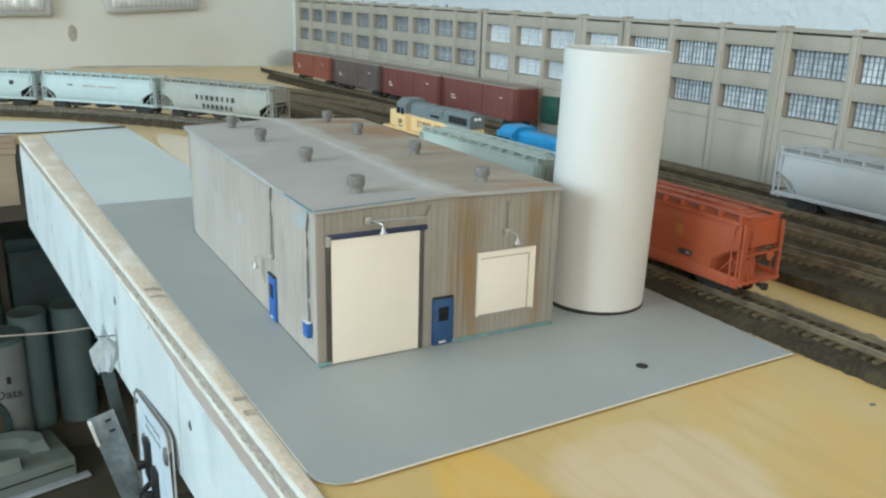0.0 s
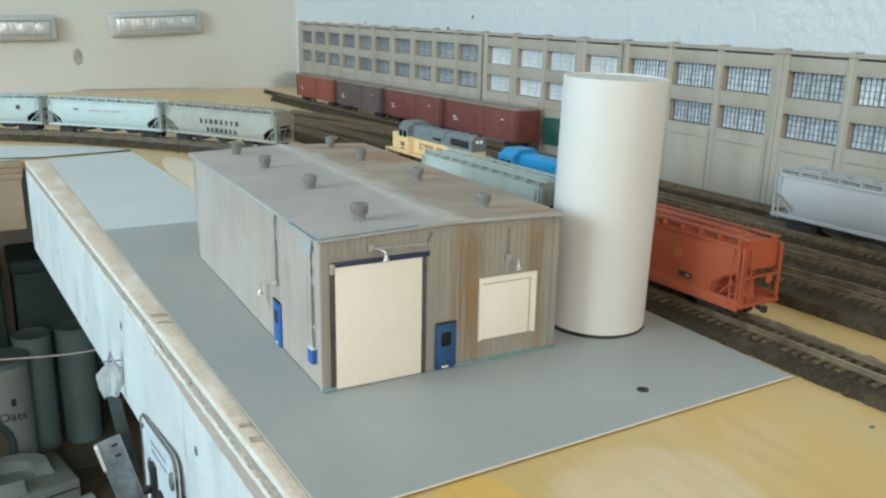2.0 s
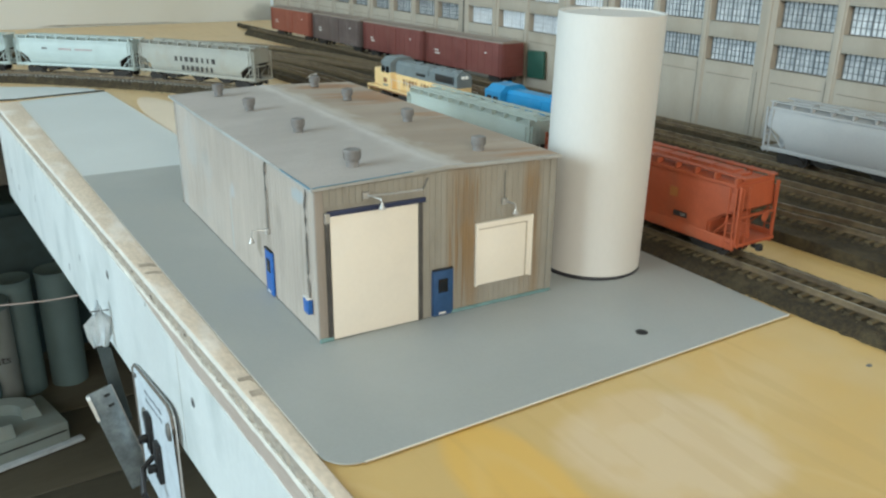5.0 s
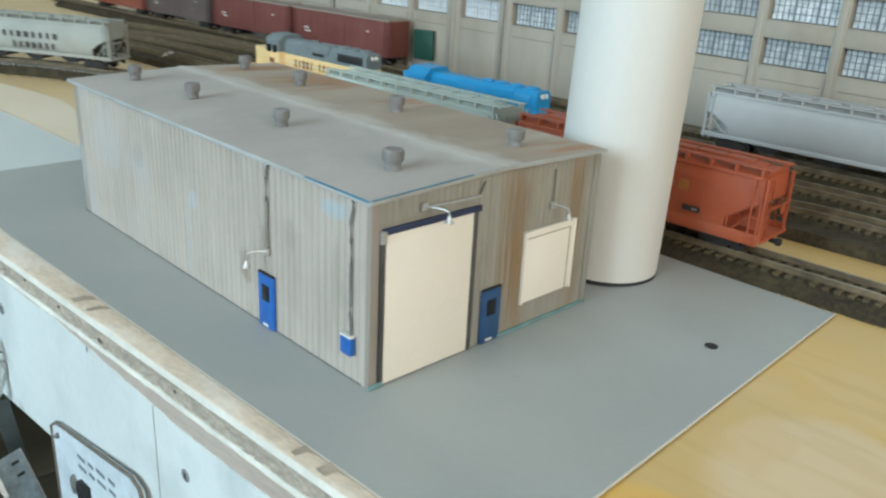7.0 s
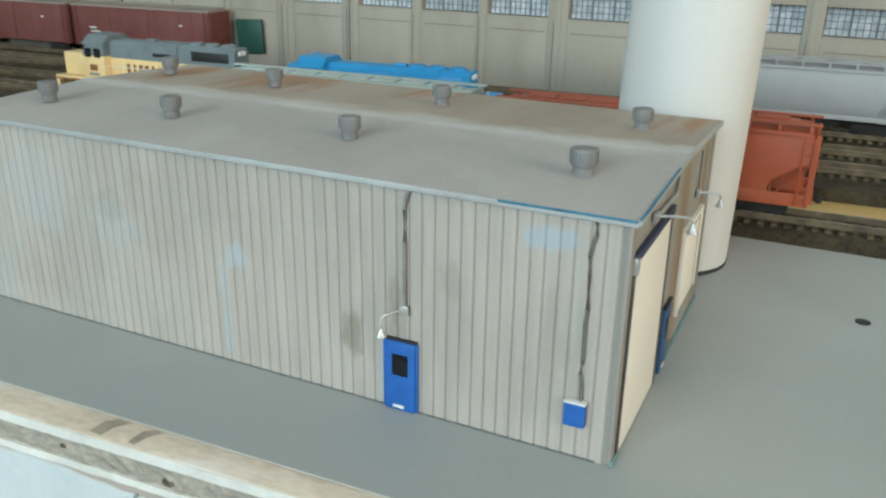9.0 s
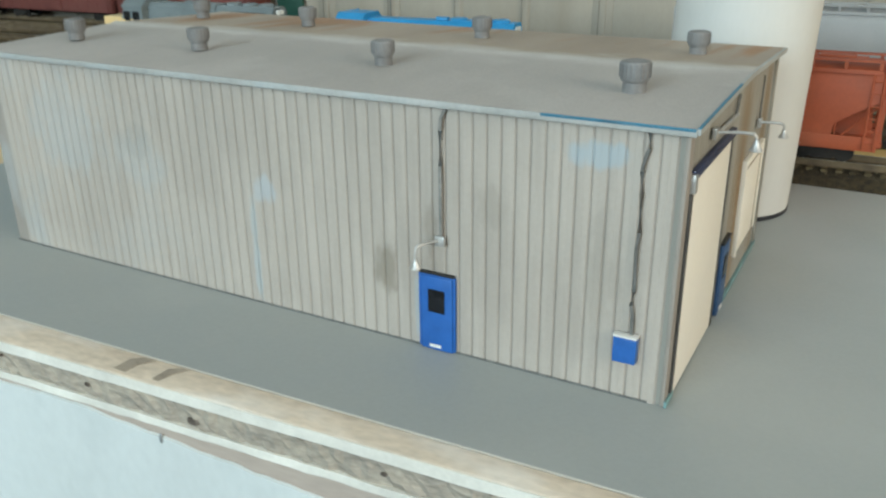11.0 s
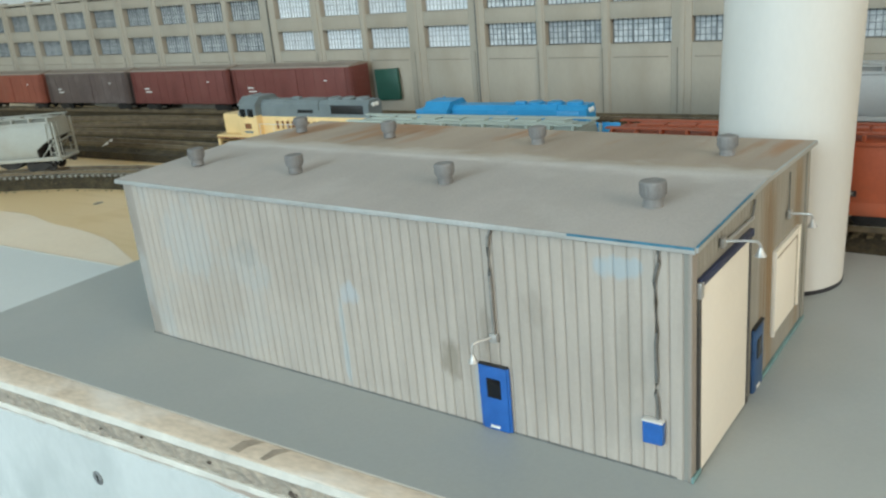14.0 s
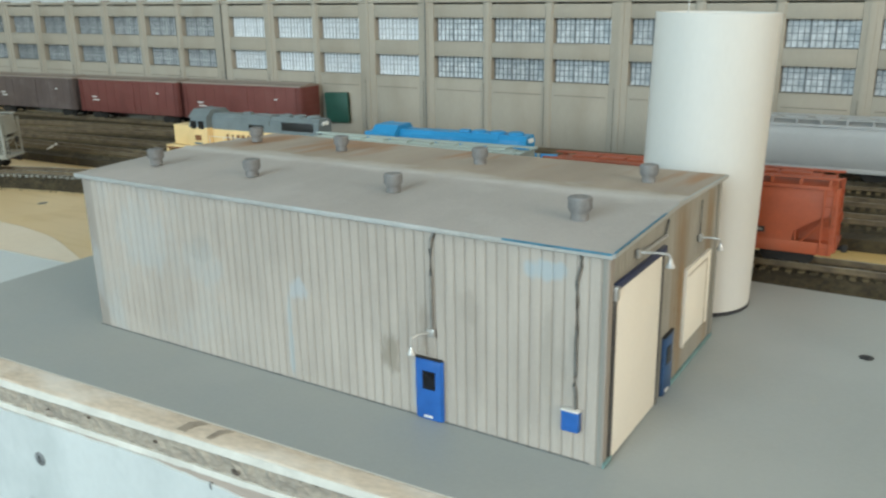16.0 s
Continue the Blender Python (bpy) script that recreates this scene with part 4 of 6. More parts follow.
vent = roof_vent()


def roof_z(x, y):
    return BACK * y + SH + SR * (1 - abs(x - SW / 2) / (SW / 2)) + 0.0010


spots = [(0.0295, 0.0230), (0.1032, 0.0222), (0.0338, 0.1100), (0.1056, 0.1088), (0.0295, 0.1885), (0.1020, 0.1935), (0.0270, 0.2530), (0.1030, 0.2575)]
vent.matrix_basis = pose(spots[0][0], spots[0][1], roof_z(*spots[0])) @ Matrix.Scale(0.9, 4)
for i, (x, y) in enumerate(spots[1:]):
    copy_thing(vent, pose(x, y, roof_z(x, y), 0, 0, 37 * i) @ Matrix.Scale(0.9, 4))

# ---- paper silo ----


def silo():
    ob = thing("silo", pose(0.1876, 0.0237, -0.0004, 1.62, 0.29, 0), "tall cream paper tube silo leaning slightly, beside the shed", "silo")
    bm = B(); lathe(bm, [(0.0300, -0.0006), (0.0307, -0.0004), (0.0308, 0.0022), (0.0302, 0.0026)], 64)
    part("base_ring", bm, DARKBASE, ob, "black base ring")
    bm = B(); lathe(bm, [(0.0305, 0.0020), (0.0301, 0.08), (0.0300, SILOTOP - 0.0007), (0.0298, SILOTOP), (0.0286, SILOTOP), (0.0283, SILOTOP - 0.0009), (0.001, SILOTOP - 0.0011)], 96)
    part("tube", bm, SILOMAT, ob, "cream paper tube")
    bm = B(); tube(bm, (0.004, 0.016, SILOTOP - 0.002), (0.004, 0.016, SILOTOP + 0.007), 0.0004)
    part("pin", bm, SILVER, ob)


SILOTOP = 0.1506
silo()

# ---- tracks ----
RAILTOP = 0.0125


def catmull(pts, step=0.004):
    p = [Vector((q[0], q[1], q[2] if len(q) > 2 else 0.0)) for q in pts]
    p = [p[0] * 2 - p[1]] + p + [p[-1] * 2 - p[-2]]
    out = []
    for i in range(1, len(p) - 2):
        a, b, c, d = p[i - 1:i + 3]
        n = max(2, int((c - b).length / step))
        for k in range(n):
            s = k / n
            out.append(0.5 * ((2 * b) + (c - a) * s + (2 * a - 5 * b + 4 * c - d) * s * s + (3 * b - a - 3 * c + d) * s ** 3))
    out.append(p[-2])
    return out


class Line:
    """A track's centre line, with points by arc length."""

    def __init__(self, pts, z=RAILTOP):
        self.p, self.z = catmull(pts), z
        self.s = [0.0]
        for a, b in zip(self.p, self.p[1:]):
            self.s.append(self.s[-1] + (b - a).length)

    def at(self, s):
        i = min(max(int(np.searchsorted(self.s, s)) - 1, 0), len(self.p) - 2)
        k = (s - self.s[i]) / (self.s[i + 1] - self.s[i])
        d = (self.p[i + 1] - self.p[i]).normalized()
        return self.p[i] + (self.p[i + 1] - self.p[i]) * k, d

    def near(self, v):
        """The arc length at which the line passes that v."""
        return self.s[min(range(len(self.p)), key=lambda i: abs(self.p[i].y - v))]

    def car(self, s, length):
        """The pose of a car whose trucks stand on the line, its middle at s; its front looks towards falling v."""
        a, b = self.at(s - length * 0.33)[0], self.at(s + length * 0.33)[0]
        d = (a - b).normalized()
        m = Matrix.Translation(((a + b) / 2).to_3d() + Vector((0, 0, self.z)))
        return LAY @ m @ Matrix.Rotation(math.atan2(d.y, d.x), 4, "Z")


def ribbon(line, outline, s0=0.0, s1=None, every=3):
    """Draws an outline of (across, up) along the line."""
    bm = B()
    rows = []
    s1 = s1 or line.s[-1]
    n = max(2, int((s1 - s0) / 0.012))
    for i in range(n + 1):
        c, d = line.at(s0 + (s1 - s0) * i / n)
        side = Vector((d.y, -d.x, 0))
        rows.append([bm.verts.new(c + side * a + Vector((0, 0, z))) for a, z in outline])
    k = len(outline)
    for a, b in zip(rows, rows[1:]):
        for j in range(k):
            bm.faces.new((a[j], a[(j + 1) % k], b[(j + 1) % k], b[j]))
    bm.faces.new(rows[0][::-1])
    bm.faces.new(rows[-1])
    return bm


BED = [(-0.0248, -0.0021), (-0.0232, 0.0010), (-0.0208, 0.0060), (-0.0175, 0.0078), (-0.009, 0.0080), (0.0, 0.0080), (0.009, 0.0080), (0.0175, 0.0078), (0.0208, 0.0060), (0.0232, 0.0010), (0.0248, -0.0021)]


def bed(line, dz, s0, seed):
    """A heaped ballast bed with an uneven surface and crumbling toes."""
    bm, rnd, rows = B(), random.Random(seed), []
    n = int((line.s[-1] - s0) / 0.004)
    for i in range(n + 1):
        c, d = line.at(s0 + (line.s[-1] - s0) * i / n)
        side = Vector((d.y, -d.x, 0))
        row = []
        for k, (a, z) in enumerate(BED):
            toe = k in (0, len(BED) - 1)
            if seed == "a":                         # the bed narrows where the track curves away
                a *= 1.2 - 0.40 * max(0.0, min(1.0, (c.y - 0.45) / 0.20))
            a += rnd.uniform(-0.0011, 0.0011) if k < 2 or k > len(BED) - 3 else rnd.uniform(-0.0008, 0.0008)
            row.append(bm.verts.new(c + side * a + Vector((0, 0, z - c.z if toe else z + dz + rnd.uniform(-0.0006, 0.0005)))))
        rows.append(row)
    for a, b in zip(rows, rows[1:]):
        for j in range(len(BED) - 1):
            bm.faces.new((a[j], a[j + 1], b[j + 1], b[j]))
    return bm


def stones():
    """Loose ballast grains over the beds that pass nearest."""
    rnd = random.Random(21)
    verts, faces = [], []
    for key, count in (("a", 9000), ("b", 6000), ("e", 3000)):
        line = TRACKS[key]
        s0, s1 = line.near(-0.35), line.near(0.95)
        for _ in range(count):
            c, d = line.at(rnd.uniform(s0, s1))
            a = max(-0.0275, min(0.0275, rnd.gauss(0, 0.015)))
            z = 0.0
            for (p, pz), (q, qz) in zip(BED, BED[1:]):
                if p <= a <= q:
                    z = max(-0.0018, pz + (qz - pz) * (a - p) / (q - p) + line.z - RAILTOP + c.z)
            if abs(a) > 0.0248:
                z = -0.0018
            r = rnd.uniform(0.0004, 0.00095)
            x, y = c.x + d.y * a, c.y - d.x * a
            k = len(verts)
            w = [rnd.uniform(0.6, 1.2) * r for _ in range(6)]
            verts += [(x + w[0], y, z), (x - w[1], y, z + 0.2 * r), (x, y + w[2], z), (x, y - w[3], z + 0.1 * r), (x + 0.2 * r, y, z + w[4]), (x, y, z - w[5])]
            faces += [(k + i, k + j, k + t) for i, j, t in ((0, 2, 4), (2, 1, 4), (1, 3, 4), (3, 0, 4), (2, 0, 5), (1, 2, 5), (3, 1, 5), (0, 3, 5))]
    me = bpy.data.meshes.new("ballast_stones")
    me.from_pydata(verts, [], faces)
    me.materials.append(GRAIN)
    ob = new("ballast_stones", me)
    ob.matrix_basis = LAY
    tagged(ob, "loose brown and grey ballast grains along the tracks", "ballast", "", "stuff")


def grain_mat():
    k = Nodes("ballast_grain", 0.9)
    tone = k.n.new("ShaderNodeNewGeometry").outputs["Random Per Island"]
    col = k.mix(tone, (0.032, 0.024, 0.013), (0.165, 0.130, 0.075))
    return k.done(k.mix(k.step(k.noise(30), 0.4, 0.6, 0.0, 0.4), col, (0.09, 0.085, 0.05)), 0.1)


GRAIN = grain_mat()
TRACKS = {
    "a": Line([(0.2595, NEAR), (0.2595, -0.2), (0.2595, 0.1), (0.2595, 0.25, 0.0008), (0.2595, 0.36, 0.0024), (0.2575, 0.45, 0.0036), (0.2505, 0.54, 0.0046), (0.2405, 0.60, 0.005), (0.2260, 0.66, 0.005), (0.2050, 0.715, 0.005), (0.1790, 0.767, 0.005), (0.132, 0.838, 0.005), (0.078, 0.902, 0.005), (0.022, 0.964, 0.005), (-0.05, 1.025, 0.005), (-0.14, 1.08, 0.005), (-0.25, 1.13, 0.005), (-0.45, 1.17, 0.005), (-0.8, 1.19, 0.005), (-1.2, 1.19, 0.005)], RAILTOP - 0.0045),
    "b": Line([(0.364, NEAR), (0.364, -0.2), (0.357, 0.0), (0.343, 0.18), (0.337, 0.36), (0.336, 0.52), (0.340, 0.66), (0.340, 0.78), (0.336, 0.87), (0.324, 0.96), (0.298, 1.04), (0.25, 1.12), (0.17, 1.195), (0.06, 1.25), (-0.1, 1.285), (-0.4, 1.31), (-1.2, 1.32)]),
    "e": Line([(0.415, NEAR), (0.415, 0.0), (0.407, 0.3), (0.395, 0.52), (0.391, 0.7), (0.386, 0.85), (0.370, 0.96), (0.340, 1.06), (0.29, 1.14), (0.21, 1.215), (0.10, 1.275), (-0.05, 1.315), (-0.4, 1.345), (-1.2, 1.355)]),
    "f": Line([(0.473, 0.45), (0.468, 0.60), (0.450, 0.77), (0.430, 0.87), (0.405, 0.97), (0.372, 1.07), (0.325, 1.16), (0.25, 1.24), (0.13, 1.31), (-0.05, 1.36), (-0.4, 1.39), (-1.2, 1.40)]),
    "c": Line([(0.474, NEAR), (0.474, -0.2), (0.474, 0.4), (0.474, 0.75), (0.468, 0.90), (0.452, 1.02), (0.425, 1.12), (0.38, 1.21), (0.31, 1.29), (0.20, 1.355), (0.05, 1.40), (-0.2, 1.43), (-1.2, 1.45)]),
    "d": Line([(0.526, NEAR), (0.526, 0.4), (0.524, 1.0), (0.520, 1.5)]),
}


def track(key):
    line = TRACKS[key]
    ob = thing("model_track", LAY, "weathered model railway track in dark ballast", "track", "yard tracks", "structure")
    dz = line.z - RAILTOP
    s0 = 0.0
    part("ballast", bed(line, dz, s0, key), BALLAST, ob, "dark grey brown ballast bed", smooth=60)
    for g in (-0.00825, 0.00825):
        part("rail", ribbon(line, [(g - 0.0010, 0.0090 + dz), (g - 0.00035, 0.0096 + dz), (g - 0.00045, RAILTOP - 0.0005 + dz), (g - 0.0005, RAILTOP + dz), (g + 0.0005, RAILTOP + dz), (g + 0.00045, RAILTOP - 0.0005 + dz), (g + 0.00035, 0.0096 + dz), (g + 0.0010, 0.0090 + dz)], s0), RAIL, ob, "weathered steel rail")
    for g in (-0.00825, 0.00825):
        part("rail_head", ribbon(line, [(g - 0.00042, RAILTOP - 0.0001 + dz), (g - 0.00036, RAILTOP + 0.00008 + dz), (g + 0.00036, RAILTOP + 0.00008 + dz), (g + 0.00042, RAILTOP - 0.0001 + dz)], s0), RAILHEAD, ob, "worn bright rail head")
    tie = mesh_of(box(B(), -0.0150, 0.0150, -0.0015, 0.0015, 0.0058, 0.0092), "tie", TIE)
    rest, grey = B(), B()
    s, rnd = s0 + 0.003, random.Random(key)
    near = 0
    while s < line.s[-1]:
        c, d = line.at(s)
        m = Matrix.Translation((c.x, c.y, c.z + dz)) @ Matrix.Rotation(math.atan2(d.y, d.x) - math.pi / 2 + rnd.uniform(-0.03, 0.03), 4, "Z")
        if -0.14 < c.y < (0.57 if key == "a" else 0.75) and key in "ab" and near < 150:
            shared("tie", tie, ob, m)
            near += 1
        else:
            if key == "a" and c.y > 0.57:
                box(grey, -0.0150, 0.0150, -0.0017, 0.0017, 0.0058, 0.0096, m=m)
            else:
                box(rest, -0.0150, 0.0150, -0.0015, 0.0015, 0.0058, 0.0092, m=m)
        s += 0.0068
    if key == "a":
        tagged(part("ties", grey, GREYTIE, ob, "weathered pale grey ties", smooth=None), kind="stuff")
    tagged(part("ties", rest, TIE, ob, "dark wooden ties", smooth=None), kind="stuff")


# the yard stands on one thick bed
bm = B(); prism(bm, [(0.335, NEAR), (0.556, NEAR), (0.556, 1.72), (0.550, 1.70), (0.522, 1.37), (0.518, 1.13), (0.500, 1.00), (0.492, 0.97), (0.475, 1.05), (0.450, 1.14), (0.405, 1.235), (0.33, 1.315), (0.21, 1.385), (0.05, 1.43), (-0.2, 1.46), (-1.2, 1.48), (-1.2, 1.29), (-0.4, 1.28), (-0.1, 1.255), (0.04, 1.22), (0.145, 1.17), (0.225, 1.10), (0.272, 1.03), (0.300, 0.95), (0.311, 0.86), (0.312, 0.50), (0.314, 0.20), (0.325, 0.0), (0.328, -0.2)], -0.0022, 0.0060, "z")
structure("yard_ballast", bm, BALLAST, "dark grey brown ballast sheet under the yard", "ballast", m=LAY)
for key in TRACKS:
    track(key)
stones()

# ---- rolling stock ----


def truck_parts(parent, x):
    """A freight truck: two side frames, a bolster and two wheelsets."""
    t = part("truck", box(B(), -0.004, 0.004, -0.011, 0.011, 0.0062, 0.0088, 0.0004), GRIME_SHADE, parent, "black freight truck", m=Matrix.Translation((x, 0, 0)))
    for s in (-1, 1):
        bm = B()
        prism(bm, [(-0.0125, 0.0045), (-0.0125, 0.0068), (-0.006, 0.0085), (0.006, 0.0085), (0.0125, 0.0068), (0.0125, 0.0045), (0.008, 0.0040), (0.0045, 0.0018), (-0.0045, 0.0018), (-0.008, 0.0040)], s * 0.0105, s * 0.0122, "y")
        part("side_frame", bm, GRIME_SHADE, t)
    for wx in (-0.0098, 0.0098):
        bm = B()
        tube(bm, (wx, -0.0105, 0.0052), (wx, 0.0105, 0.0052), 0.0009, seg=8)
        for s in (-1, 1):
            tube(bm, (wx, s * 0.0070, 0.0052), (wx, s * 0.0092, 0.0052), 0.0051, seg=20)
        part("wheelset", bm, GRIME_SHADE, t)


def coupler(parent, x, s):
    bm = B()
    box(bm, min(x, x + s * 0.005), max(x, x + s * 0.005), -0.0012, 0.0012, 0.0080, 0.0103, 0.0002)
    box(bm, min(x + s * 0.0038, x + s * 0.0070), max(x + s * 0.0038, x + s * 0.0070), -0.0020, 0.0016, 0.0072, 0.0112, 0.0005)
    part("coupler", bm, GRIME_SHADE, parent)


def ladder(parent, paint, x, y, z0, z1, along, width=0.0048, rungs=6):
    """A ladder on the plane across `along` ('x': its rails spread in x)."""
    bm = B()
    h = width / 2
    for s in (-h, h):
        a, b = ((x + s, y, z0), (x + s, y, z1)) if along == "x" else ((x, y + s, z0), (x, y + s, z1))
        tube(bm, a, b, 0.00055, seg=6)
    for i in range(rungs):
        z = z0 + (z1 - z0) * (i + 0.5) / rungs
        a, b = ((x - h, y, z), (x + h, y, z)) if along == "x" else ((x, y - h, z), (x, y + h, z))
        tube(bm, a, b, 0.00042, seg=6)
    part("ladder", bm, paint, parent)


HALF = 0.0180


def hopper_car(label, paint, length=0.192, round_side=True, ribs=False, roof_paint=None, dark_ends=False, group="covered hoppers", flush=False):
    """A covered hopper, x along its length, z from the rail top."""
    ob = thing("hopper_car", Matrix.Identity(4), label, "hopper car", group)
    L = length / 2
    zs, ze = 0.0125, 0.0470                      # sill and eave
    w = HALF
    # body: curved sides lofted over rows of (half width, height, half length), cut back at the lower corners
    if round_side:
        rows = [(0.0128, zs - 0.001, L - 0.0235), (0.0160, zs + 0.003, L - 0.0230), (0.0175, zs + 0.009, L - 0.0225), (0.0180, zs + 0.0145, L - 0.0145), (0.01805, zs + 0.0190, L - 0.0065), (0.0180, zs + 0.0196, L - 0.0042), (0.0176, zs + 0.026, L - 0.0042), (0.0166, ze - 0.003, L - 0.0042), (0.0150, ze, L - 0.0042)]
    else:
        rows = [(0.0170, zs, L - 0.0300), (0.0172, zs + 0.004, L - 0.0285), (0.0172, zs + 0.019, L - 0.0120), (0.0172, zs + 0.0250, L - 0.0050), (0.0172, ze - 0.002, L - 0.0042), (0.0168, ze, L - 0.0042)]
    if flush:                                    # full sides down to a deep sill
        rows = [(max(hw, 0.0176) if z < 0.035 else hw, z, l) for hw, z, l in rows]
    bm = B()
    rings = [[bm.verts.new((sx * l, sy * hw, z)) for sx, sy in ((-1, -1), (1, -1), (1, 1), (-1, 1))] for hw, z, l in rows]
    for a, b in zip(rings, rings[1:]):
        for i in range(4):
            bm.faces.new((a[i], a[(i + 1) % 4], b[(i + 1) % 4], b[i]))
    bm.faces.new(rings[0][::-1])
    bm.faces.new(rings[-1])
    body = part("body", bm, paint, ob, smooth=28)
    if ribs:
        rib = mesh_of(box(B(), -0.0006, 0.0006, -0.0005, 0.0005, zs + 0.003, ze - 0.004), "side_post", paint)
        k = 15
        for i in range(k):
            x = -L + 0.034 + (length - 0.068) * i / (k - 1)
            for s in (-1, 1):
                shared("side_post", rib, body, Matrix.Translation((x, s * 0.0175, 0)))
    # roof with shallow crown
    rp = roof_paint or paint
    part("roof", prism(B(), [(-0.0172, ze - 0.0012), (-0.0170, ze + 0.0006), (-0.009, ze + 0.0028), (0.009, ze + 0.0028), (0.0170, ze + 0.0006), (0.0172, ze - 0.0012)], -L + 0.005, L - 0.005, "x"), rp, ob)
    # hatch trough, covers and running boards
    bm = B(); box(bm, -L + 0.012, L - 0.012, -0.0050, 0.0050, ze + 0.0026, ze + 0.0041, 0.0003)
    part("hatch_trough", bm, rp, ob)
    cover = mesh_of(box(B(), -0.0085, 0.0085, -0.0040, 0.0040, 0.0, 0.0011, 0.0004), "hatch_cover", rp)
    bracket = mesh_of(box(B(), -0.0008, 0.0008, -0.0024, 0.0024, ze + 0.0010, ze + 0.0043), "walk_bracket", rp)
    n = 8
    for i in range(n):
        shared("hatch_cover", cover, ob, Matrix.Translation((-L + 0.026 + (length - 0.052) * i / (n - 1), 0, ze + 0.0041)))
    for s in (-1, 1):
        bm = B(); box(bm, -L + 0.001, L - 0.001, s * 0.0118 - 0.0022, s * 0.0118 + 0.0022, ze + 0.0040, ze + 0.0048)
        part("running_board", bm, rp, ob, "slatted roof walk")
        for i in range(12):
            x = -L + 0.006 + (length - 0.012) * i / 11
            shared("walk_bracket", bracket, ob, Matrix.Translation((x, s * 0.0146, 0)))
    # side sills and end platforms
    for s in (-1, 1):
        part("side_sill", box(B(), -L + 0.002, L - 0.002, s * 0.0172 - 0.0008, s * 0.0172 + (0.0005 if flush else 0.0008), zs - (0.0040 if flush else 0.0012), zs + (0.0030 if flush else 0.0022), 0.0002), paint, ob)
        part("end_platform", box(B(), s * (L - 0.011) - 0.011, s * (L - 0.011) + 0.011, -0.0172, 0.0172, zs - 0.0018, zs + 0.0002, 0.0002), paint, ob)
        # dark ends: black sheets and an added centre plate paint the open end's shadow
        dark = GRIME_SHADE if dark_ends else paint
        part("slope_sheet", prism(B(), [(s * (L - 0.0222), zs + 0.0002), (s * (L - 0.0222), zs + 0.0092), (s * (L - 0.0070), zs + 0.0189), (s * (L - 0.0062), zs + 0.0186), (s * (L - 0.0214), zs + 0.0088), (s * (L - 0.0214), zs + 0.0002)], -0.0165, 0.0165, "y"), dark, ob, "sloped end sheet")
        part("end_shade_plate", prism(B(), [(s * (L - 0.0216), zs + 0.0002), (s * (L - 0.0216), zs + 0.0090), (s * (L - 0.0064), zs + 0.0186), (s * (L - 0.0050), zs + 0.0002)], -0.0004, 0.0004, "y"), dark, ob)
        bm = B()
        for y in (-0.0163, 0.0163):
            box(bm, s * (L - 0.0018) - 0.0008, s * (L - 0.0018) + 0.0008, y - 0.0008, y + 0.0008, zs, ze)
            tube(bm, (s * (L - 0.004), y * 0.92, zs + 0.018), (s * (L - 0.020), y * 0.92, zs + 0.001), 0.0006, seg=6)
        box(bm, s * (L - 0.0018) - 0.0007, s * (L - 0.0018) + 0.0007, -0.0163, 0.0163, zs + 0.0155, zs + 0.0168)
        part("end_frame", bm, paint, ob)
        ladder(ob, paint, s * (L - 0.0012), -0.0120, zs - 0.003, ze - 0.001, "y")
        ladder(ob, paint, s * (L - 0.0058), -0.0182, zs - 0.003, ze - 0.001, "x")
        ladder(ob, paint, s * (L - 0.0058), 0.0182, zs - 0.003, ze - 0.001, "x")
        bm = B(); lathe(bm, [(0.0028, 0), (0.0031, 0.0002), (0.0031, 0.0006), (0.0028, 0.0008)], 18)
        part("brake_wheel", bm, paint if not dark_ends else GRIME_SHADE, ob, m=Matrix.Translation((s * (L - 0.0005), 0.006, zs + 0.014)) @ Matrix.Rotation(radians(90 * s), 4, "Y"))
        coupler(ob, s * (L - 0.002), s)
        truck_parts(ob, s * (L - 0.026))
    part("centre_sill", box(B(), -L + 0.004, L - 0.004, -0.0030, 0.0030, 0.0085, zs - 0.001), GRIME_SHADE, ob)
    for i in (-1, 0, 1):
        x = i * (length - 0.092) / 2.4
        bm = B()
        prism(bm, [(x - 0.0175, zs - 0.0005), (x - 0.0050, 0.0045), (x + 0.0050, 0.0045), (x + 0.0175, zs - 0.0005)], -0.0110, 0.0110, "y")
        part("hopper_bay", bm, GRIME_SHADE, ob, "grimy discharge bay")
    return ob


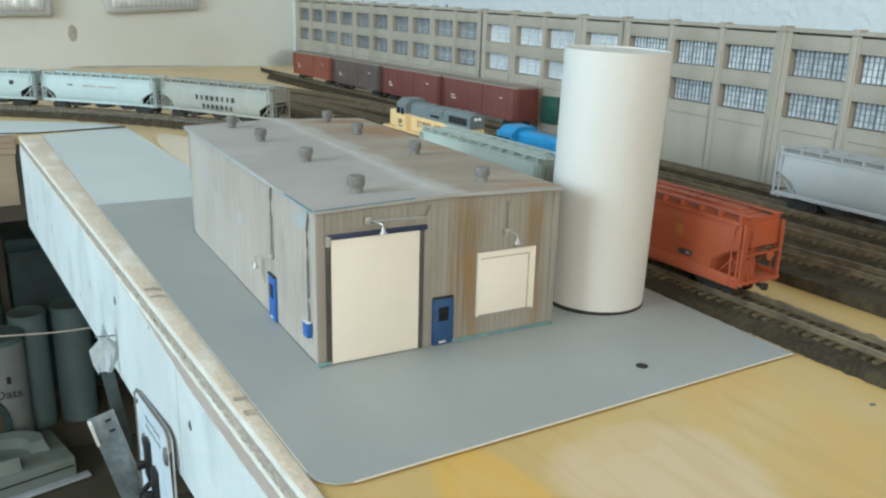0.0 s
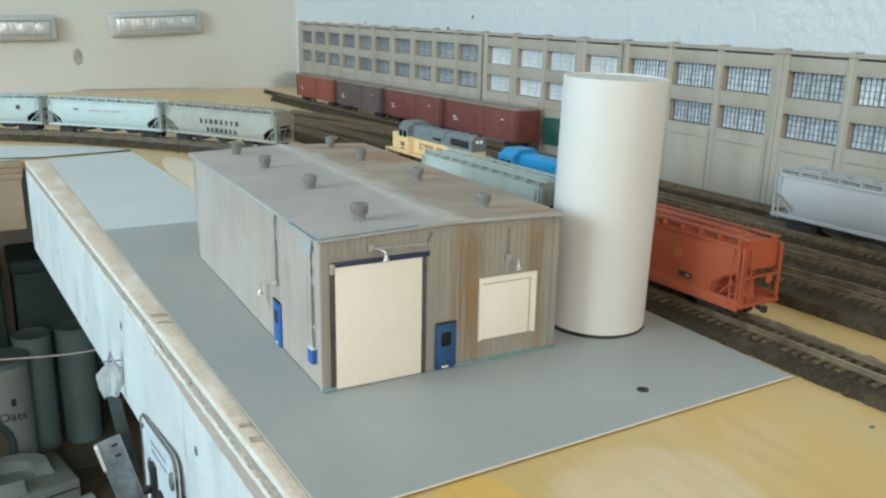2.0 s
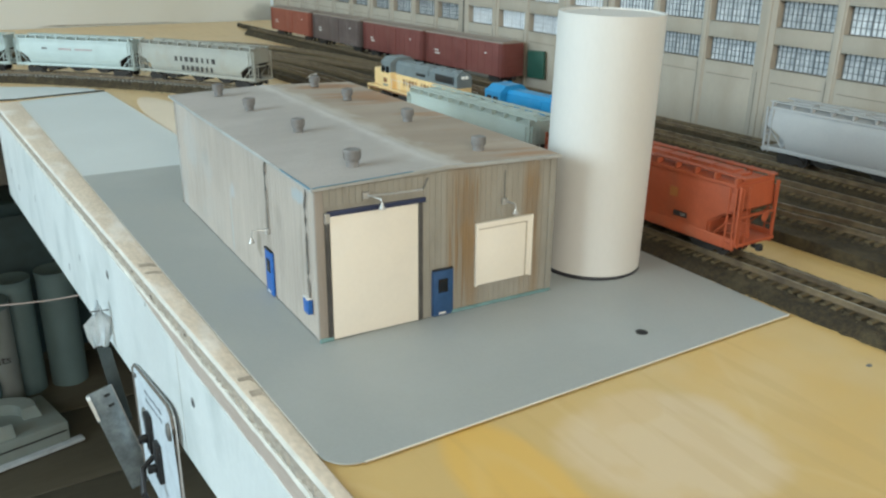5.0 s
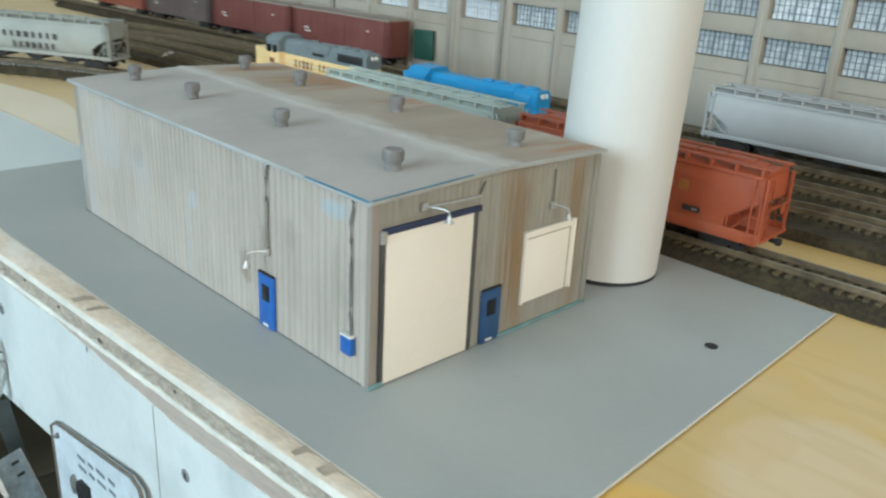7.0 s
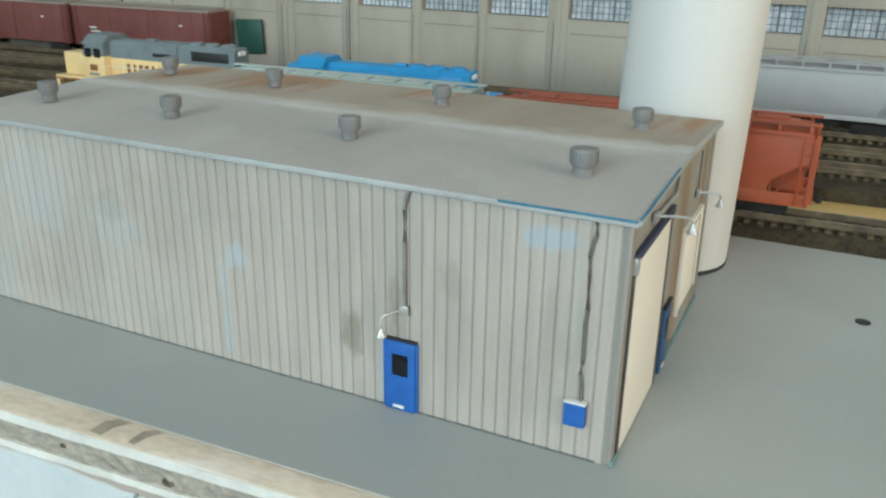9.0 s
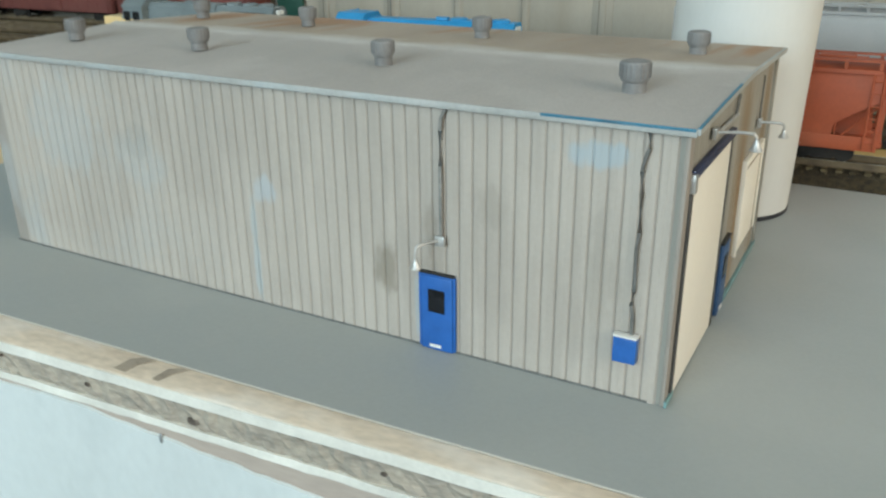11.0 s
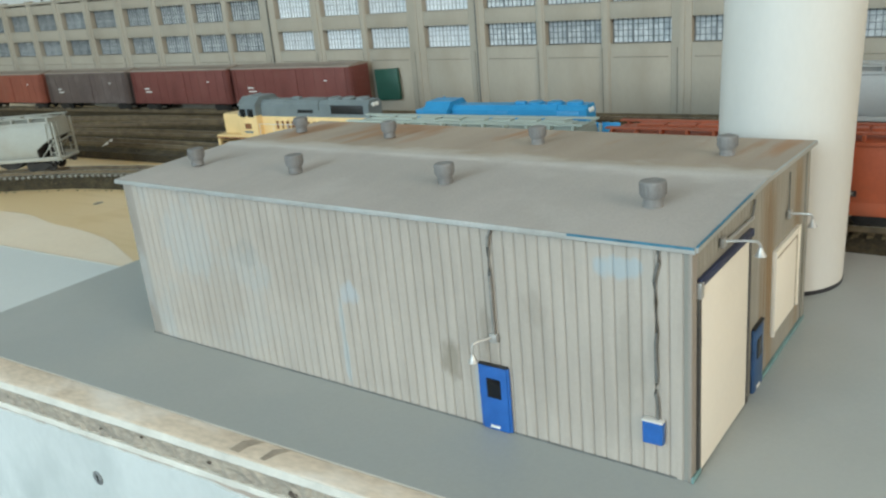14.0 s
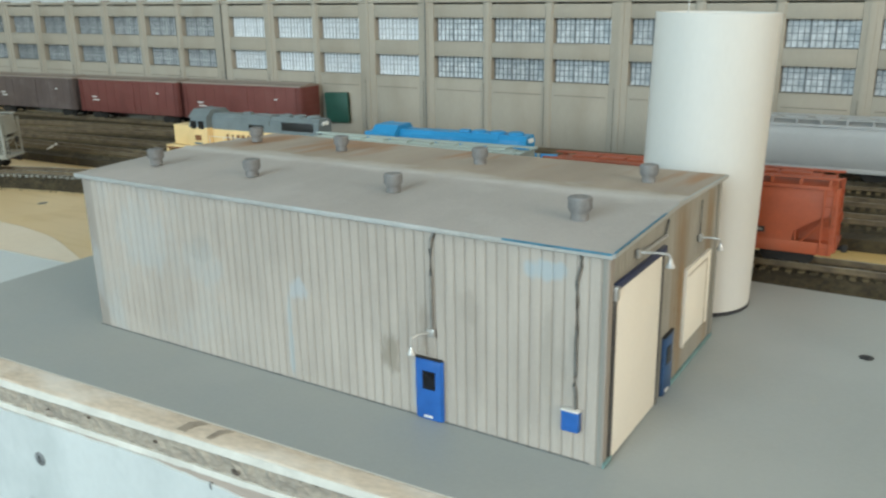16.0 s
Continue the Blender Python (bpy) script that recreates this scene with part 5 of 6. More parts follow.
def boxcar(label, paint, length=0.192):
    ob = thing("boxcar", Matrix.Identity(4), label, "boxcar", "boxcars by the wall")
    L, w, z0, z1 = length / 2, 0.0175, 0.0105, 0.0545
    body = part("body", box(B(), -L, L, -w, w, z0, z1, 0.0003), paint, ob)
    part("roof", prism(B(), [(-w - 0.0007, z1 - 0.0008), (-w - 0.0007, z1 + 0.0006), (0, z1 + 0.0027), (w + 0.0007, z1 + 0.0006), (w + 0.0007, z1 - 0.0008)], -L - 0.0006, L + 0.0006, "x"), ROOFGREY, ob, "dusty brown roof")
    part("roof_walk", box(B(), -L - 0.002, L + 0.002, -0.0028, 0.0028, z1 + 0.0025, z1 + 0.0033, 0.0001), ROOFGREY, ob)
    seam = mesh_of(box(B(), -0.0003, 0.0003, -0.00015, 0.00015, z0 + 0.001, z1 - 0.001), "side_seam", paint)
    for i in range(12):
        x = -L + 0.006 + (length - 0.012) * i / 11
        for s in (-1, 1):
            if abs(x) > 0.018:
                shared("side_seam", seam, body, Matrix.Translation((x, s * (w + 0.0001), 0)))
    for s in (-1, 1):
        door = part("sliding_door", box(B(), -0.0135, 0.0135, s * (w + 0.0005) - 0.0006, s * (w + 0.0005) + 0.0006, z0 + 0.001, z1 - 0.003, 0.0002), paint, ob)
        for z in (0.020, 0.029, 0.038):
            part("door_rib", box(B(), -0.0130, 0.0130, s * (w + 0.0013) - 0.0003, s * (w + 0.0013) + 0.0003, z, z + 0.0007), paint, door)
        part("door_track", box(B(), -0.030, 0.030, s * (w + 0.0007) - 0.0006, s * (w + 0.0007) + 0.0006, z1 - 0.0028, z1 - 0.0018), paint, ob)
        ladder(ob, paint, s * (L - 0.004), -w - 0.0008, z0, z1 - 0.002, "x")
        ladder(ob, paint, s * (L - 0.004), w + 0.0008, z0, z1 - 0.002, "x")
        ladder(ob, paint, s * (L + 0.0006), -0.012, z0, z1 - 0.002, "y")
        for k in range(5):
            part("end_rib", box(B(), s * (L + 0.0003) - 0.0005, s * (L + 0.0003) + 0.0005, -w + 0.001, w - 0.001, 0.015 + k * 0.0075, 0.0165 + k * 0.0075, 0.0002), paint, ob)
        coupler(ob, s * L, s)
        truck_parts(ob, s * (L - 0.026))
    part("underframe", box(B(), -L + 0.004, L - 0.004, -0.0035, 0.0035, 0.0075, z0), GRIME_SHADE, ob)
    for x, z, wide in ((-0.066, 0.0300, 0.0050), (-0.063, 0.0258, 0.0064), (0.058, 0.038, 0.002)):
        part("data_mark", box(B(), x - wide, x + wide, -w - 0.0004, -w - 0.0001, z, z + 0.0016), INKWHITE, ob, "worn white stencil bar")
    return ob


def locomotive(label, low, high, length=0.205, words="", ink=INKRED, lens=True):
    """A road switcher; its long hood runs to +x."""
    ob = thing("locomotive", Matrix.Identity(4), label, "locomotive", "locomotives")
    L = length / 2
    nose = -L if words else -L - 0.019            # the plain shell has its cab right behind a high short nose
    part("frame", box(B(), -L, L, -0.0172, 0.0172, 0.0125, 0.0160, 0.0003), low, ob, "walkway frame")
    for s in (-1, 1):
        part("pilot", prism(B(), [(s * L, 0.0160), (s * (L + 0.0012), 0.0150), (s * (L + 0.0012), 0.0045), (s * (L - 0.002), 0.0040), (s * (L - 0.002), 0.0160)], -0.0160, 0.0160, "y"), low, ob)
        coupler(ob, s * L, s)
        truck_parts(ob, s * (L - 0.034))
        bm = B()
        for i in range(3):
            box(bm, s * (L - 0.0035 - 0.003 * i) - 0.0015, s * (L - 0.0035 - 0.003 * i) + 0.0015, -0.0170, -0.0125, 0.005 + 0.0033 * i, 0.0056 + 0.0033 * i)
            box(bm, s * (L - 0.0035 - 0.003 * i) - 0.0015, s * (L - 0.0035 - 0.003 * i) + 0.0015, 0.0125, 0.0170, 0.005 + 0.0033 * i, 0.0056 + 0.0033 * i)
        part("steps", bm, GRIME_SHADE, ob)
    part("fuel_tank", box(B(), -0.028, 0.028, -0.0145, 0.0145, 0.0040, 0.0122, 0.0022), GRIME_SHADE, ob)
    hood = 0.0092
    part("long_hood", box(B(), nose + 0.056, L - 0.010, -hood, hood, 0.0160, 0.0335, 0.0006), low, ob, "lower long hood")
    part("hood_top", prism(B(), [(-hood, 0.0333), (-hood, 0.0448), (-hood + 0.0028, 0.0480), (hood - 0.0028, 0.0480), (hood, 0.0448), (hood, 0.0333)], nose + 0.056, L - 0.010, "x"), high, ob, "upper hood")
    part("short_hood", box(B(), -L + 0.004, nose + 0.034, -hood, hood, 0.0160, 0.0350 if words else 0.0450, 0.0010), low, ob)
    cab = part("cab", box(B(), nose + 0.033, nose + 0.057, -0.0165, 0.0165, 0.0160, 0.0350, 0.0005), low, ob)
    part("cab_top", prism(B(), [(nose + 0.033, 0.0348), (nose + 0.037, 0.0440), (nose + 0.057, 0.0440), (nose + 0.057, 0.0348)], -0.0163, 0.0163, "y"), high, ob, "upper cab")
    part("cab_roof", prism(B(), [(-0.0168, 0.0438), (-0.0168, 0.0455), (-0.0095, 0.0515), (0.0095, 0.0515), (0.0168, 0.0455), (0.0168, 0.0438)], nose + 0.035, nose + 0.058, "x"), high, ob)
    for s in (-1, 1):
        for x in (nose + 0.040, nose + 0.050):
            part("window", box(B(), x - 0.0034, x + 0.0034, s * 0.0166 - 0.0003, s * 0.0166 + 0.0003, 0.0335, 0.0410), DARKGLASS, cab, "dark cab window")
        part("windscreen", box(B(), nose + 0.0326, nose + 0.0331, s * 0.0085 - 0.0045, s * 0.0085 + 0.0045, 0.0350, 0.0415), DARKGLASS, cab)
        for i in range(7):
            x = -L + 0.066 + 0.0165 * i
            part("hood_door", box(B(), x - 0.0070, x + 0.0070, s * (hood + 0.0001) - 0.0003, s * (hood + 0.0001) + 0.0003, 0.0180, 0.0325, 0.0001), low, ob)
        grille = BLACK if words else high
        part("radiator_grille", box(B(), L - 0.052, L - 0.016, s * (hood + 0.0004) - 0.0004, s * (hood + 0.0004) + 0.0004, 0.0365, 0.0440, 0.0001), grille, ob, "radiator grille")
        part("radiator_grille", box(B(), L - 0.092, L - 0.074, s * (hood + 0.0004) - 0.0004, s * (hood + 0.0004) + 0.0004, 0.0370, 0.0438, 0.0001), grille, ob)
        bm = B()
        for i in range(8):
            x = -L + 0.060 + (length - 0.070) * i / 7
            tube(bm, (x, s * 0.0168, 0.0160), (x, s * 0.0168, 0.0275), 0.0003, seg=6)
        tube(bm, (-L + 0.060, s * 0.0168, 0.0275), (L - 0.010, s * 0.0168, 0.0275), 0.0003, seg=6)
        part("handrail", bm, INKWHITE if low is ENGYELLOW else low, ob)
    for x in (L - 0.022, L - 0.038, L - 0.054):
        bm = B(); lathe(bm, [(0.0062, 0.0), (0.0062, 0.0014), (0.0056, 0.0020)], 24)
        part("roof_fan", bm, high, ob, "round radiator fan", m=Matrix.Translation((x, 0, 0.0479)))
    part("exhaust_stack", box(B(), -L + 0.092, -L + 0.101, -0.0025, 0.0025, 0.0470, 0.0500, 0.0004), high, ob)
    part("dynamic_brake", prism(B(), [(-0.0104, 0.0400), (-0.0104, 0.0450), (-0.0070, 0.0485), (0.0070, 0.0485), (0.0104, 0.0450), (0.0104, 0.0400)], -L + 0.104, -L + 0.130, "x"), high, ob)
    bm = B(); tube(bm, (nose + 0.036, 0.008, 0.0495), (nose + 0.042, 0.008, 0.0512), 0.0008, 0.0016, seg=10)
    part("horn", bm, high, ob)
    if lens:
        for y in (-0.0024, 0.0024):
            bm = B(); tube(bm, (L - 0.0102, y, 0.0440), (L - 0.0088, y, 0.0440), 0.0019, seg=14)
            part("headlight", bm, LENS, ob, "clear headlight lens")
    if words:
        side_name(ob, words, 0.018, 0.0255, 0.0075, 0.085, ink, hood + 0.0006, 5)
        side_bar(ob, nose + 0.045, 0.0250, 0.008, 0.005, ink, "red painted block", 0.0168)
        side_bar(ob, nose + 0.045, 0.0195, 0.010, 0.002, ENGGREY, "small dark stencil", 0.0168)
        for s in (-1, 1):
            part("sill_stripe", box(B(), -L, L, s * 0.0174 - 0.0002, s * 0.0174 + 0.0002, 0.0128, 0.0142), ink, ob, "thin red sill stripe")
    return ob


def side_text(car, words, x, z, size, ink, spread=1.0, squeeze=1.0, y=None):
    """Letters on both sides of a car, read from outside."""
    yy = (HALF + 0.0002) if y is None else y
    for s in (-1, 1):
        m = Matrix.Translation((x * -s if s < 0 else -x, s * yy, z)) @ Matrix.Rotation(0 if s < 0 else math.pi, 4, "Z") @ Matrix.Rotation(radians(90), 4, "X")
        if s < 0:
            m = Matrix.Translation((x, -yy, z)) @ Matrix.Rotation(radians(90), 4, "X")
        lettering("lettering", words, size, ink, car, m, "dark painted word", spread, squeeze)


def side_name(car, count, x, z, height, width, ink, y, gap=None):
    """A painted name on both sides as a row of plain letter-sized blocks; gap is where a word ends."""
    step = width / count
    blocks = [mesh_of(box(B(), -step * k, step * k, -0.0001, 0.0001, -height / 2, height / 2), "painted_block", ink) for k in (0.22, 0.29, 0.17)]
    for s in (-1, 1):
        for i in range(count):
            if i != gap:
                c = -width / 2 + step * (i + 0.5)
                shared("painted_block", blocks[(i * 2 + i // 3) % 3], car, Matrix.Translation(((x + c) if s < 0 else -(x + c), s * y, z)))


def side_bar(car, x, z, w, h, ink, label="small painted marking", y=None):
    yy = (HALF + 0.0002) if y is None else y
    for s in (-1, 1):
        xx = x if s < 0 else -x
        part("marking", box(B(), xx - w / 2, xx + w / 2, s * yy - 0.0002, s * yy + 0.0002, z - h / 2, z + h / 2), ink, car, label)


# front track: red hopper, pale green hopper
A = TRACKS["a"]
red = hopper_car("red orange covered hopper on the front track beside the silo", REDCAR, 0.180, flush=True)
red.matrix_basis = A.car(A.near(0.0395), 0.180)
side_bar(red, 0.0468, 0.0205, 0.0105, 0.0032, INKDARK, "small dark stencil block")
side_bar(red, 0.0490, 0.0205, 0.0035, 0.0016, INKWHITE, "small white stencil")
side_bar(red, 0.040, 0.0335, 0.006, 0.006, FADED, "faded orange emblem")
green = hopper_car("pale green covered hopper coupled behind the red hopper", PALEGREEN, 0.192, dark_ends=True)
green.matrix_basis = A.car(A.near(0.238), 0.192)

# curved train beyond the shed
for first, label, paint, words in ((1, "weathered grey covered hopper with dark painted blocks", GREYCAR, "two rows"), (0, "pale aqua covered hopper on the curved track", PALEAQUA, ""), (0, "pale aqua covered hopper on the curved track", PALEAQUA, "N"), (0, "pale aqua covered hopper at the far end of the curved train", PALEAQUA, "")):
    if first:
        s_mid = A.near(0.668) + 0.1015
    else:
        s_mid += 0.2060
    length = 0.203 if first else 0.192
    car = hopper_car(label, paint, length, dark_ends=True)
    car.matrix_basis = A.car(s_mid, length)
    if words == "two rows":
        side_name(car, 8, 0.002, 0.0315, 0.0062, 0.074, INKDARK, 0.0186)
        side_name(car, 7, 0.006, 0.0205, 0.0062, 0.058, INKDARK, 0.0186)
    elif words:
        side_bar(car, 0.062, 0.0350, 0.006, 0.006, INKDARK)
    else:
        side_bar(car, -0.045, 0.0355, 0.0085, 0.0026, PIPE)
        side_bar(car, -0.012, 0.0350, 0.020, 0.0026, PINKINK)
        side_bar(car, 0.018, 0.0350, 0.028, 0.0022, PINKINK)

# engines on the second track
Bk = TRACKS["b"]
up = locomotive("yellow and grey model diesel locomotive with red painted blocks", ENGYELLOW, ENGGREY, 0.196, 13, INKBROWN)
up.matrix_basis = Bk.car(Bk.near(0.4655), 0.196)
blue = locomotive("bright blue undecorated model diesel locomotive", ENGBLUE, ENGBLUE, 0.163)
blue.matrix_basis = Bk.car(Bk.near(0.252), 0.163) @ Matrix.Translation((0, 0, -0.004))

# the long train
C = TRACKS["c"]
s_mid = C.near(-0.006)
for label, paint, kind in (
        ("plain silver grey covered hopper at the train's end", SILVERCAR, "plain"),
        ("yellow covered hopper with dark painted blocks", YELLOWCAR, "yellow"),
        ("dark green ribbed covered hopper with a white emblem", GREENCAR, "green"),
        ("pale aqua covered hopper with a black hexagon emblem", AQUACAR, "plastics"),
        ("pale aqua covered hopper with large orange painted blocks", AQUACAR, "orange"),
        ("pale aqua covered hopper with a dark square emblem", AQUACAR, "script"),
        ("white covered hopper leading the long train", SILVERCAR, "plain")):
    flat_side = kind in ("yellow", "green")
    length = 0.212 if label.startswith("plain") else 0.198
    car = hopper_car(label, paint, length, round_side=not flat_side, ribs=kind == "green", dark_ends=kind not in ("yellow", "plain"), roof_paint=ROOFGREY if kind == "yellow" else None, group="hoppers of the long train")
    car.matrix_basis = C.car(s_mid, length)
    s_mid -= 0.0050 + length
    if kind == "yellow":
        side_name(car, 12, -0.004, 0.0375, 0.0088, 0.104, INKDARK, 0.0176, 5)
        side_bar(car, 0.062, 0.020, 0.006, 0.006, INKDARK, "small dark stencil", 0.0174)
    elif kind == "green":
        side_bar(car, -0.054, 0.0375, 0.018, 0.0075, INKWHITE, "white emblem block", 0.0182)
        side_bar(car, -0.056, 0.0285, 0.020, 0.0070, INKWHITE, "white emblem block", 0.0182)
    elif kind == "plastics":
        for s in (-1, 1):
            bm = B(); tube(bm, (0, 0, 0), (0, s * 0.0003, 0), 0.0090, seg=6)
            part("emblem", bm, INKDARK, car, "black hexagon emblem", m=Matrix.Translation((-0.045 * -s, s * 0.0182, 0.0345)))
        side_bar(car, -0.045, 0.0345, 0.012, 0.003, SILVERCAR, "pale bar in the emblem", 0.0186)
        side_text(car, "PLASTICS", -0.002, 0.0335, 0.0065, INKDARK, 1.05, 1.0, 0.0182)
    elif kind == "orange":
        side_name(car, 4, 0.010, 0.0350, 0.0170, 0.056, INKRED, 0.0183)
    elif kind == "script":
        side_bar(car, -0.045, 0.0345, 0.0175, 0.0135, INKDARK, "dark square emblem", 0.0182)
        side_bar(car, -0.045, 0.0345, 0.013, 0.0022, SILVERCAR, "pale bar in the emblem", 0.0186)
        side_bar(car, 0.014, 0.0335, 0.034, 0.0030, INKDARK, "thin dark script line", 0.0182)

# boxcars by the wall
Dk = TRACKS["d"]
for v, label, paint in ((0.6415, "oxide red boxcar with worn white stencils", OXIDE), (0.844, "oxide red boxcar standing by the wall", OXIDE), (1.048, "brown grey boxcar standing by the wall", BROWNBOX), (1.253, "orange red boxcar near the wall's corner", REDBOX)):
    car = boxcar(label, paint, 0.191)
    car.matrix_basis = Dk.car(Dk.near(v), 0.191)

# ---- low relief factory along the wall ----


def factory():
    X, zb, zt = 0.552, 0.0, 0.1605
    tilt = Matrix.Rotation(radians(0.7), 4, "X")
    ob = thing("factory_flat", LAY @ Matrix.Translation((X, 0.3, 0)) @ tilt @ Matrix.Translation((0, -0.3, 0)), "tan low relief factory front with two rows of gridded windows", "factory flat")
    starts = [0.3930, 0.3225, 0.2530, 0.1735, 0.1035, 0.0340, -0.042, -0.112, -0.19, -0.27, -0.34, -0.41, -0.49]
    starts = [(a, 0.0605) for a in starts]
    left = [0.4710, 0.5510, 0.6190, 0.6935, 0.7780, 0.8460, 0.9180, 0.9920, 1.0700, 1.1440, 1.2190, 1.2920, 1.3660, 1.4380]
    starts += [(a, 0.0585) for a in left]
    starts.sort()
    z_rows = ((0.0773, 0.1004), (0.1163, 0.1408))
    v0, v1 = -0.56, 1.46
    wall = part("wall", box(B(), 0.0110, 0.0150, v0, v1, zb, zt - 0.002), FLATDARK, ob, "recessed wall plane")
    edges = [v0] + [q for a, w in starts for q in (a - w, a)] + [v1]
    panel_lo, panel_mid, panel_hi = (zb, z_rows[0][0]), (z_rows[0][1], z_rows[1][0]), (z_rows[1][1], zt - 0.006)
    for a, b in zip(edges[0::2], edges[1::2]):
        part("pier", box(B(), 0.0, 0.0110, a, b, zb, zt - 0.004, 0.0005), FLAT, ob)
    for a, w in starts:
        for z0, z1 in (panel_lo, panel_mid, panel_hi):
            part("spandrel", box(B(), 0.0006, 0.0110, a - w, a, z0, z1, 0.0004), FLAT, ob)
        # a proud dark strip painted as the shade of a panel groove
        part("groove_shade_strip", box(B(), 0.0003, 0.0007, a - w + 0.003, a - 0.003, 0.0640, 0.0647), FLATDARK, ob)
    part("cornice", box(B(), -0.0012, 0.0150, v0, v1, zt - 0.004, zt - 0.0005, 0.0004), FLAT, ob)
    for a, b in zip(edges[0::2], edges[1::2]):
        c = (a + b) / 2
        part("pilaster", box(B(), -0.0011, 0.0004, c - 0.0030, c + 0.0030, zb, zt - 0.0045, 0.0003), FLAT, ob)
        part("pilaster_cap", box(B(), -0.0022, 0.0100, c - 0.0036, c + 0.0036, zt - 0.0044, zt + 0.0014, 0.0004), FLAT, ob)
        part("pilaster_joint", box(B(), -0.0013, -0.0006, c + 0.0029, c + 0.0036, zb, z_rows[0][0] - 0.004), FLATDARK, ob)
    for c in (0.4025, 0.7040):
        part("panel_joint", box(B(), -0.0024, 0.0003, c - 0.0005, c + 0.0004, zb, zt - 0.001), PIPE, ob, "dark joint between panels")
    kinds = {}
    for size in sorted({w for a, w in starts}):
        for k, (z0, z1) in enumerate(z_rows):
            h = z1 - z0
            for kind, bars, pane in (("plain", MUNTIN, PANE), ("whiter", PALEMUNTIN, PALEPANE), ("dull", MUNTIN, DIMPANE)):
                bm = B()
                nx, nz = 12, 4
                for i in range(nx + 1):
                    y = -size * i / nx
                    t = 0.0008 if i % 4 == 0 else 0.0003
                    box(bm, 0.0084, 0.0092, max(-size, y - t), min(0, y + t), 0, h)
                for j in range(nz + 1):
                    z = h * j / nz
                    box(bm, 0.0085, 0.0091, -size, 0, max(0, z - 0.00028), min(h, z + 0.00028))
                kinds[size, k, kind] = (mesh_of(bm, "muntins", bars), mesh_of(box(B(), 0.0092, 0.0100, -size, 0, 0, h), "glazing", pane))
    for a, w in starts:
        # the middle panel has whiter panes and paler bars
        kind = "plain" if a < 0.402 else "whiter" if a < 0.70 else "dull"
        for k, (z0, z1) in enumerate(z_rows):
            win = new("window")
            win.empty_display_size = 0.01
            win.parent = ob
            win.matrix_basis = Matrix.Translation((0, a, z0))
            shared("muntins", kinds[w, k, kind][0], win, Matrix.Identity(4))
            shared("glazing", kinds[w, k, kind][1], win, Matrix.Identity(4))
            part("sill", box(B(), 0.0002, 0.0084, -w, 0, -0.0010, 0.0, 0.0002), FLAT, win)


factory()

bm = B(); box(bm, -0.0020, 0.0020, -0.0165, 0.0165, 0.0, 0.0355, 0.0005)
tagged(part("green_locker", bm, DOORGREEN, None, m=LAY @ Matrix.Translation((0.5475, 0.5235, 0.0225)) @ pose(0, 0, 0, -2, 0, 0)), "dark green flat box against the factory front", "locker")
for v, z0, z1 in ((1.417, 0.1735, 0.1765), (1.050, 0.1570, 0.1700), (0.964, 0.1850, 0.1920)):
    bm = B(); tube(bm, (0.6985, v, z0), (0.6985, v, z1), 0.0016, seg=8)
    tagged(part("wall_hook", bm, PIPE, None, m=LAY), "tiny dark hook in the white plaster", "hook", "wall hooks")

# ---- lamps on the end wall ----
CHROME = mat("bright_reflector", (0.72, 0.72, 0.71), 0.38, metal=0.7, var=0.05, scale=200, bump=0.3)
LAMPWHITE = mat("white_lamp_plastic", (0.50, 0.50, 0.485), 0.4, var=0.05, scale=80)


def caravan_lamp(u, z, turn):
    m = LAY @ Matrix.Translation((u, BW - 0.0005, z)) @ Matrix.Rotation(radians(turn), 4, "Y")
    lamp = thing("wall_light", m, "long white lamp with a ribbed bright reflector on the cream wall", "wall light", "wall lights")
    bm = B(); box(bm, -0.113, 0.113, -0.020, 0.0, -0.0290, 0.0290, 0.0095, 4)
    part("housing", bm, LAMPWHITE, lamp)
    bm = B(); box(bm, -0.096, 0.096, -0.0235, -0.015, -0.0165, 0.0165, 0.004, 3)
    part("reflector", bm, CHROME, lamp, "bright ribbed reflector")
    for i in range(5):
        bm = B(); lathe(bm, [(0.0120, 0), (0.0110, 0.0012), (0.0040, 0.0020)], 18)
        part("lens", bm, CHROME, lamp, m=Matrix.Translation((-0.074 + 0.037 * i, -0.0232, 0)) @ Matrix.Rotation(radians(90), 4, "X"))
    for i in range(16):
        part("rib", box(B(), -0.0009, 0.0009, -0.0250, -0.022, -0.0150, 0.0150), LAMPWHITE, lamp, m=Matrix.Translation((-0.0875 + 0.0117 * i, 0, 0)))
    for s in (-1, 1):
        part("rim", box(B(), -0.098, 0.098, -0.0235, -0.0185, s * 0.0190 - 0.0014, s * 0.0190 + 0.0014, 0.0008), LAMPWHITE, lamp)


caravan_lamp(-0.0105, 0.1465, -1.5)
caravan_lamp(0.3295, 0.1630, -3.4)
STAIN = mat("brown_smudge", (0.46, 0.41, 0.33), 0.8, var=0.15, scale=60)
bm = B(); lathe(bm, [(0.018, 0), (0.016, 0.0004), (0.004, 0.0006)], 20)
tagged(part("wall_mark", bm, STAIN, None, m=LAY @ Matrix.Translation((0.1422, BW, 0.0817)) @ Matrix.Rotation(radians(90), 4, "X") @ Matrix.Diagonal((0.6, 1.1, 1, 1))), "faint brown oval smudge on the cream wall", "wall mark")
bm = B(); prism(bm, [(0.12, 0.0), (0.15, 0.0045), (0.28, 0.0035), (0.42, 0.0020), (0.46, 0.0)], -0.0008, 0.0, "y")
tagged(part("wall_mark", bm, STAIN, None, m=LAY @ Matrix.Translation((0, BW, 0.0))), "thin dark line low on the cream wall", "wall mark")

